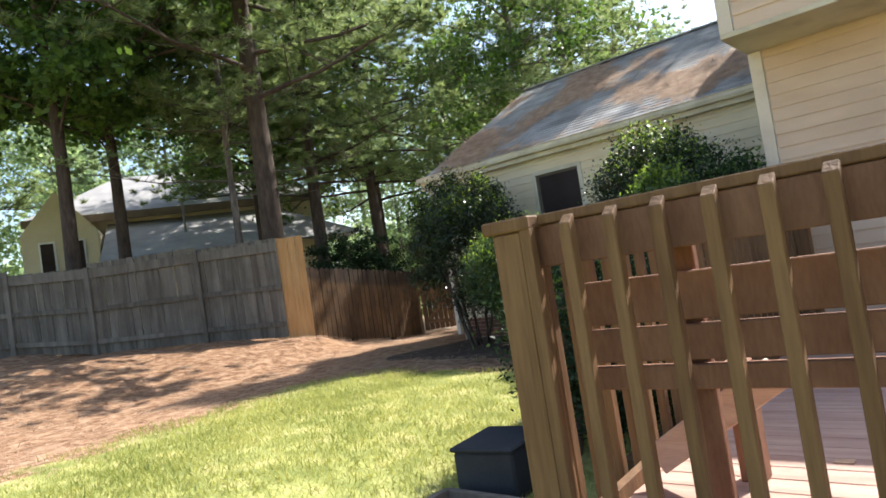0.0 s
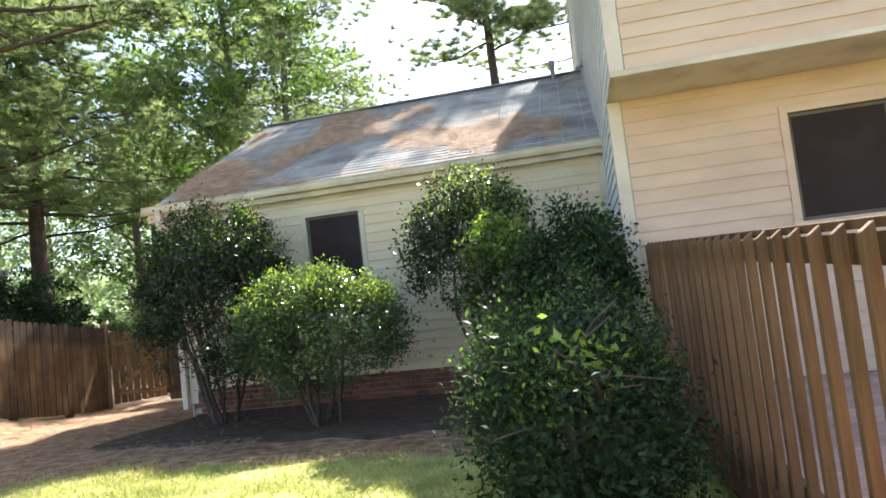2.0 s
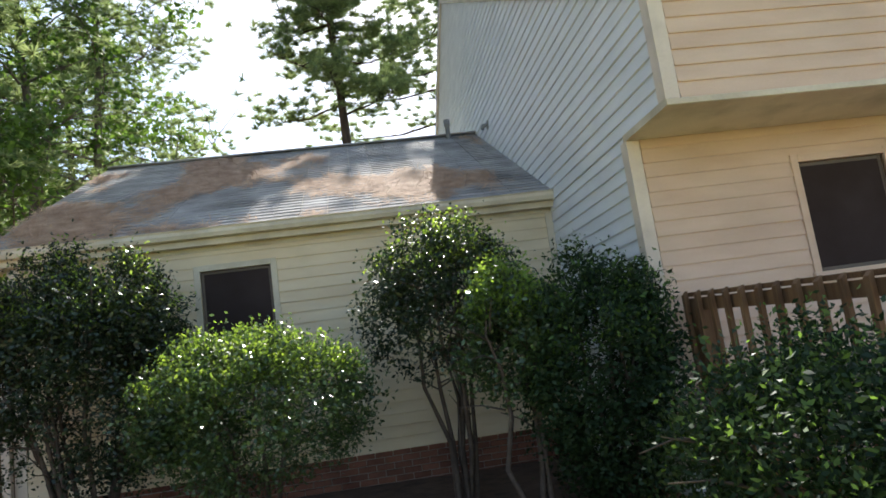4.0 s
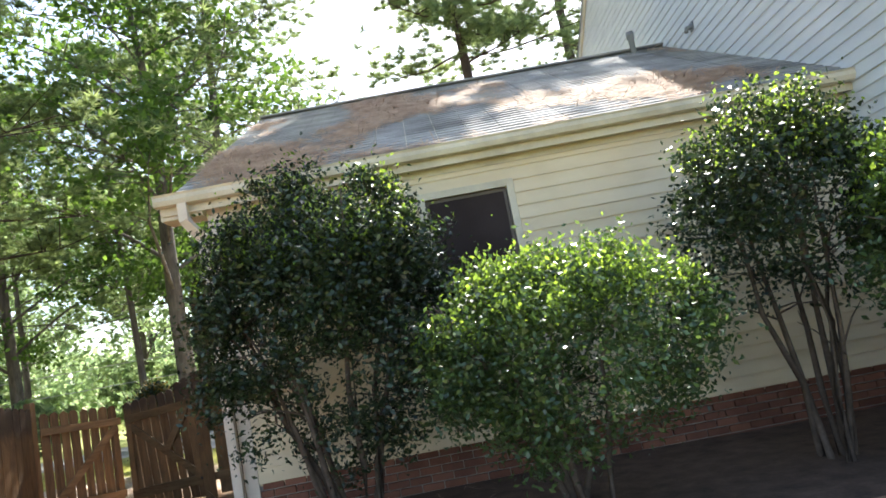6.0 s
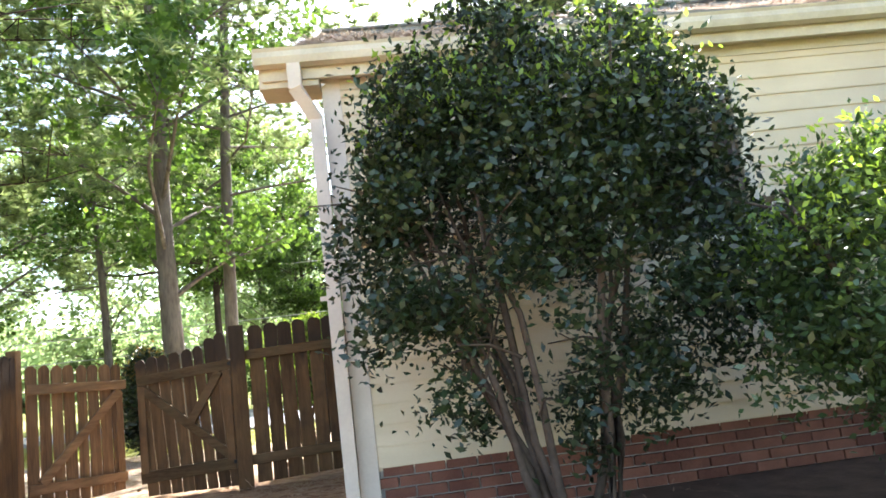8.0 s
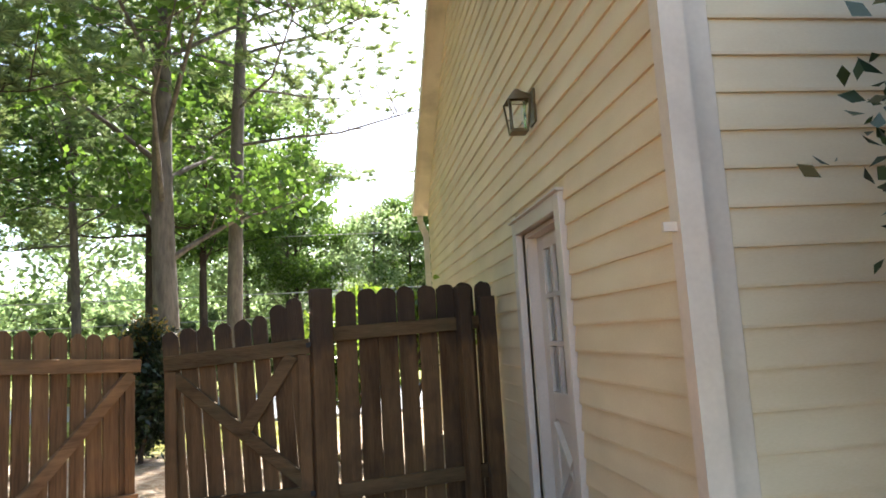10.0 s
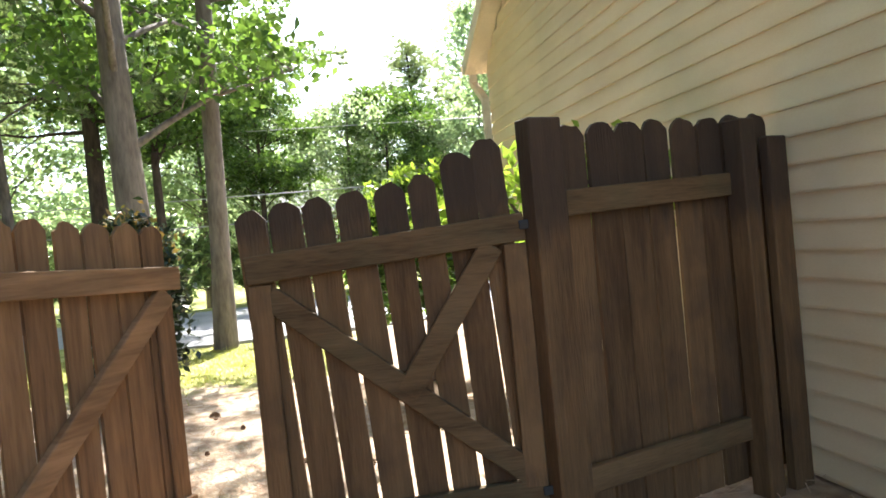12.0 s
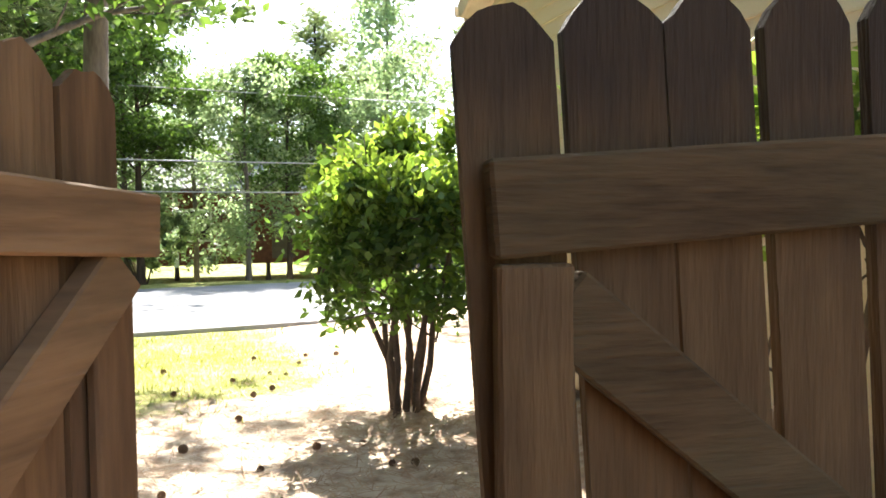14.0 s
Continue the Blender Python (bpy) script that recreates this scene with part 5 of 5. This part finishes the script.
for x in (-4.5, -1.8, 1.8, 4.5):
    part("porch_post", boxes((FX + x - 0.1, FX + x + 0.1, FY - 1.4, FY - 1.2, -0.3, 2.9)), WHITEPAINT, fh)
part("door", boxes((FX - 0.5, FX + 0.5, FY - 0.06, FY - 0.005, -0.1, 2.1)), FRAMEDARK, fh)
for x in (-3.6, 3.2):
    w = part("window", boxes((FX + x - 0.6, FX + x + 0.6, FY - 0.05, FY - 0.004, 0.7, 2.1)), WHITEPAINT, fh)
    part("pane", boxes((FX + x - 0.5, FX + x + 0.5, FY - 0.07, FY - 0.052, 0.8, 2.0)), SCREEN, w)

nh = thing("neighbour_house", "neighbouring house with cream gable and broad grey roof", "house")
part("wall", boxes((0, 10, 0, 8, -1, 4.85)), FARWALL, nh)
part("fascia", boxes((-0.4, 10.4, -0.66, -0.55, 4.72, 5.0)), FRAMEDARK, nh)
for nm, pts in (("roof", ((-0.5, -0.6, 4.95), (10.5, -0.6, 4.95), (10.5, 8.6, 4.95), (-0.5, 8.6, 4.95), (2.5, 4, 7.2), (7.5, 4, 7.2))), ("porch_roof", ((2.3, -4.2, 2.9), (11.0, -4.2, 2.9), (11.0, -0.05, 2.95), (2.3, -0.05, 4.6), (2.3, -0.05, 4.65), (8.4, -0.05, 4.65)))):
    rf = bmesh.new()
    v = [rf.verts.new(p) for p in pts]
    for f in ((0, 1, 5, 4), (2, 3, 4, 5), (0, 4, 3), (1, 2, 5), (3, 2, 1, 0)):
        rf.faces.new([v[i] for i in f])
    part(nm, rf, FARROOF, nh)
bm = bmesh.new()
v = [bm.verts.new(p) for p in ((-0.1, -2.6, -1), (2.2, -2.6, -1), (2.2, -2.6, 4.2), (1.05, -2.6, 5.6), (-0.1, -2.6, 4.2), (-0.1, -0.01, -1), (2.2, -0.01, -1), (2.2, -0.01, 4.2), (1.05, -0.01, 5.6), (-0.1, -0.01, 4.2))]
for f in ((0, 1, 2, 3, 4), (9, 8, 7, 6, 5), (0, 5, 6, 1), (1, 6, 7, 2), (2, 7, 8, 3), (3, 8, 9, 4), (4, 9, 5, 0)):
    bm.faces.new([v[i] for i in f])
part("gable_bay", bm, FARWALL, nh)
for x in (0.4, 1.3):
    w = part("window", boxes((x, x + 0.5, -2.68, -2.605, 2.4, 3.9)), WHITEPAINT, nh)
    part("pane", boxes((x + 0.06, x + 0.44, -2.7, -2.682, 2.46, 3.84)), SCREEN, w)
bm = bmesh.new()
tube(bm, [Vector((5, -2, 3.6)), Vector((5, -2, 4.9)), Vector((5, -2, 4.91)), Vector((5, -2, 5.02))], [0.05, 0.05, 0.12, 0.1], 8)
part("flue", bm, LEAD, nh)
nh.matrix_world = pose(-26.6, 9.6, 0.6, 0, 0, 61)

# parked car on the street
car = thing("parked_car", "dark blue sedan parked along the street", "car")
bm = bmesh.new()
prof = [(-2.1, 0.35), (-2.12, 0.7), (-1.9, 0.88), (-1.2, 0.95), (-0.65, 1.38), (0.55, 1.42), (1.15, 0.98), (1.95, 0.86), (2.12, 0.62), (2.1, 0.32)]
ends = [[bm.verts.new((x, y * (0.82 if z > 1.1 else 1), z)) for x, z in prof] for y in (-0.85, 0.85)]
n = len(prof)
for k in range(n):
    bm.faces.new((ends[0][k], ends[0][(k + 1) % n], ends[1][(k + 1) % n], ends[1][k]))
bm.faces.new(ends[0])
bm.faces.new(ends[1])
bmesh.ops.recalc_face_normals(bm, faces=bm.faces[:])
part("body", soften(bm, 0.05), CARPAINT, car)
part("side_window", boxes((-0.95, 0.85, -0.83, -0.79, 0.98, 1.3)), SCREEN, car)
part("headlight", boxes((-2.13, -2.0, -0.75, -0.45, 0.62, 0.75)), WHITEPAINT, car)
for x in (-1.3, 1.35):
    for y in (-0.83, 0.83):
        bm = bmesh.new()
        tube(bm, [Vector((x, y - 0.1, 0.31)), Vector((x, y - 0.09, 0.31)), Vector((x, y + 0.09, 0.31)), Vector((x, y + 0.1, 0.31))], [0.27, 0.31, 0.31, 0.27], 18)
        wh = part("wheel", bm, RUBBER, car)
        bm = bmesh.new()
        tube(bm, [Vector((x, y - 0.105, 0.31)), Vector((x, y + 0.105, 0.31))], [0.19, 0.19], 14)
        part("rim", bm, RIM, wh)
car.matrix_world = pose(-4.6, 27.9, -0.14, 0, 0, 3)

# overhead cables
for z, y, sag in ((3.0, 31.2, 0.5), (2.2, 31.2, 0.4), (5.2, 33, 0.5)):
    cb = thing("cable", "thin pale overhead cable along the street", "cable", "overhead cables")
    bm = bmesh.new()
    tube(bm, [Vector((-45 + 5 * i, y - 0.02 * i, z + sag * (((i - 7) / 7) ** 2))) for i in range(15)], [0.02] * 15, 5)
    part("strand", bm, CABLE, cb)
for x in (-45, 25):
    up_ = thing("utility_pole", "brown wooden utility pole by the street", "pole")
    bm = bmesh.new()
    tube(bm, [Vector((x, 31.2, -0.5)), Vector((x, 31.2, 8))], [0.15, 0.11], 10)
    part("shaft", bm, BARK, up_)

# ---- litter and grass ----
rng = np.random.default_rng(77)


def scatter(n, region, accept):
    out = []
    while len(out) < n:
        x, y = rng.uniform(region[0], region[1]), rng.uniform(region[2], region[3])
        if accept(x, y):
            out.append((x, y))
    return out


def blades(name, spots, h, w, material, label, category):
    p = np.array([(x, y, ground_z(x, y) - 0.005) for x, y in spots])
    n = len(p)
    a = rng.uniform(0, 2 * math.pi, n)
    s = np.stack([np.cos(a), np.sin(a), np.zeros(n)], 1) * (w * rng.uniform(0.6, 1.3, (n, 1)))
    t = np.stack([rng.normal(size=n) * h * 0.5, rng.normal(size=n) * h * 0.5, h * rng.uniform(0.5, 1.2, n)], 1)
    v = np.stack([p - s, p + s, p + t], 1).reshape(-1, 3)
    i = np.arange(n)[:, None] * 3
    tagged(mesh_np(name, v, np.concatenate([i, i + 1, i + 2], 1), material), label, category, kind="stuff")


def lawn_here(x, y):
    return rng.random() < lawn_amount(x, y) * 1.3 + 0.55 * (noise.noise((x * 1.5, y * 1.5, 5))) - 0.12


blades("lawn_grass", scatter(70000, (-7.6, -0.5, 0.5, 7.2), lawn_here), 0.055, 0.005, GRASS, "short patchy sunlit lawn grass", "grass")
blades("front_grass", scatter(16000, (-16, -8.5, 17, 22), lawn_here), 0.06, 0.006, GRASS, "thin grass strip by the street", "grass")


def straw(name, pts, nrm, label, length=0.13, w=0.0022):
    n = len(pts)
    p = np.array(pts)
    d = unit(rng, n)
    d -= (d * nrm).sum(1, keepdims=True) * nrm * 0.92
    d /= np.linalg.norm(d, axis=1, keepdims=True)
    s = np.cross(d, nrm)
    L = length * rng.uniform(0.5, 1.2, (n, 1))
    v = np.stack([p - s * w, p + s * w, p + d * L + s * w, p + d * L - s * w], 1).reshape(-1, 3) + nrm * (0.012 * rng.random((n, 1)).repeat(4, 0).reshape(-1, 1))
    i = np.arange(n)[:, None] * 4
    tagged(mesh_np(name, v, np.concatenate([i, i + 1, i + 2, i + 3], 1), NEEDLE), label, "pine straw", kind="stuff")


pts = []
while len(pts) < 36000:
    x, u = rng.uniform(XE, XR - 0.1), rng.uniform(0, 1)
    k = 0.22 + 1.9 * noise.noise((x * 0.9, u * 2.2, 1)) + 0.5 * noise.noise((x * 4, u * 9, 2)) - 0.75 * max(0, (x + 4.2) / 2.2) - 0.5 * abs(u - 0.42) + (0.2 if u < 0.06 else 0)
    if rng.random() < k:
        q_ = Vector((x, 10.0, ZE)) + su * (u * slope_len * 0.97) + sn * 0.018
        pts.append(tuple(q_))
straw("roof_straw", pts, np.array(tuple(sn)), "brown pine straw lying in drifts on the roof", 0.15, 0.004)
sp = scatter(30000, (-12.5, -5.5, 1.5, 13), lambda x, y: rng.random() < 0.9 - lawn_amount(x, y))
straw("yard_straw", [(x, y, ground_z(x, y) + 0.01) for x, y in sp], np.array((0, 0, 1.0)), "brown pine straw scattered over the bare soil", 0.14, 0.003)
sp = scatter(14000, (-13, -7.5, 13.2, 22), lambda x, y: rng.random() < 0.9 - lawn_amount(x, y))
straw("front_straw", [(x, y, ground_z(x, y) + 0.01) for x, y in sp], np.array((0, 0, 1.0)), "pale pine straw covering the front yard", 0.14, 0.003)

# pine cones outside the gate
cone = thing("pine_cone", "small brown pine cone lying on the straw", "pine cone", "fallen pine cones")
bm = bmesh.new()
for i in range(7):
    z = 0.012 + i * 0.012
    r = 0.038 * math.sin(math.pi * (0.25 + 0.7 * i / 7))
    for k in range(7):
        a = k * 2 * math.pi / 7 + i * 0.5
        c = Vector((math.cos(a) * r, math.sin(a) * r, z))
        o = Vector((math.cos(a), math.sin(a), 0.5)) * 0.016
        s_ = Vector((-math.sin(a), math.cos(a), 0)) * 0.012
        bm.faces.new([bm.verts.new(p) for p in (c * 0.3 + Vector((0, 0, z * 0.7)), c + s_, c + o, c - s_)])
part("cone_body", bm, CONE, cone)
sp = scatter(46, (-11.3, -8.6, 13.6, 19.5), lambda x, y: True)
cone.matrix_basis = pose(sp[0][0], sp[0][1], ground_z(*sp[0]), 80, 0, 20)
for x, y in sp[1:]:
    c = copy_thing(cone, pose(x, y, ground_z(x, y) + 0.02, rng.uniform(60, 110), 0, rng.uniform(0, 360)))
    k = rng.uniform(0.35, 0.6)
    c.scale = (k, k, k)

# ---- bricks of the foundation ----
bm = boxes((0, 0.195, -0.014, 0.03, 0, 0.06))
first = part("brick", soften(bm, 0.003), BRICK, foundation)
first.location = (XL + 0.02, YW + 0.008, -0.06)
for j in range(8):
    x = XL + 0.02 - (0.1 if j % 2 else 0)
    while x < XR - 0.2:
        if x > XL and not (j == 0 and x < XL + 0.1):
            b = new("brick", first.data)
            b.parent = foundation
            b.location = (x, YW + 0.008, -0.06 + j * 0.072)
        x += 0.205
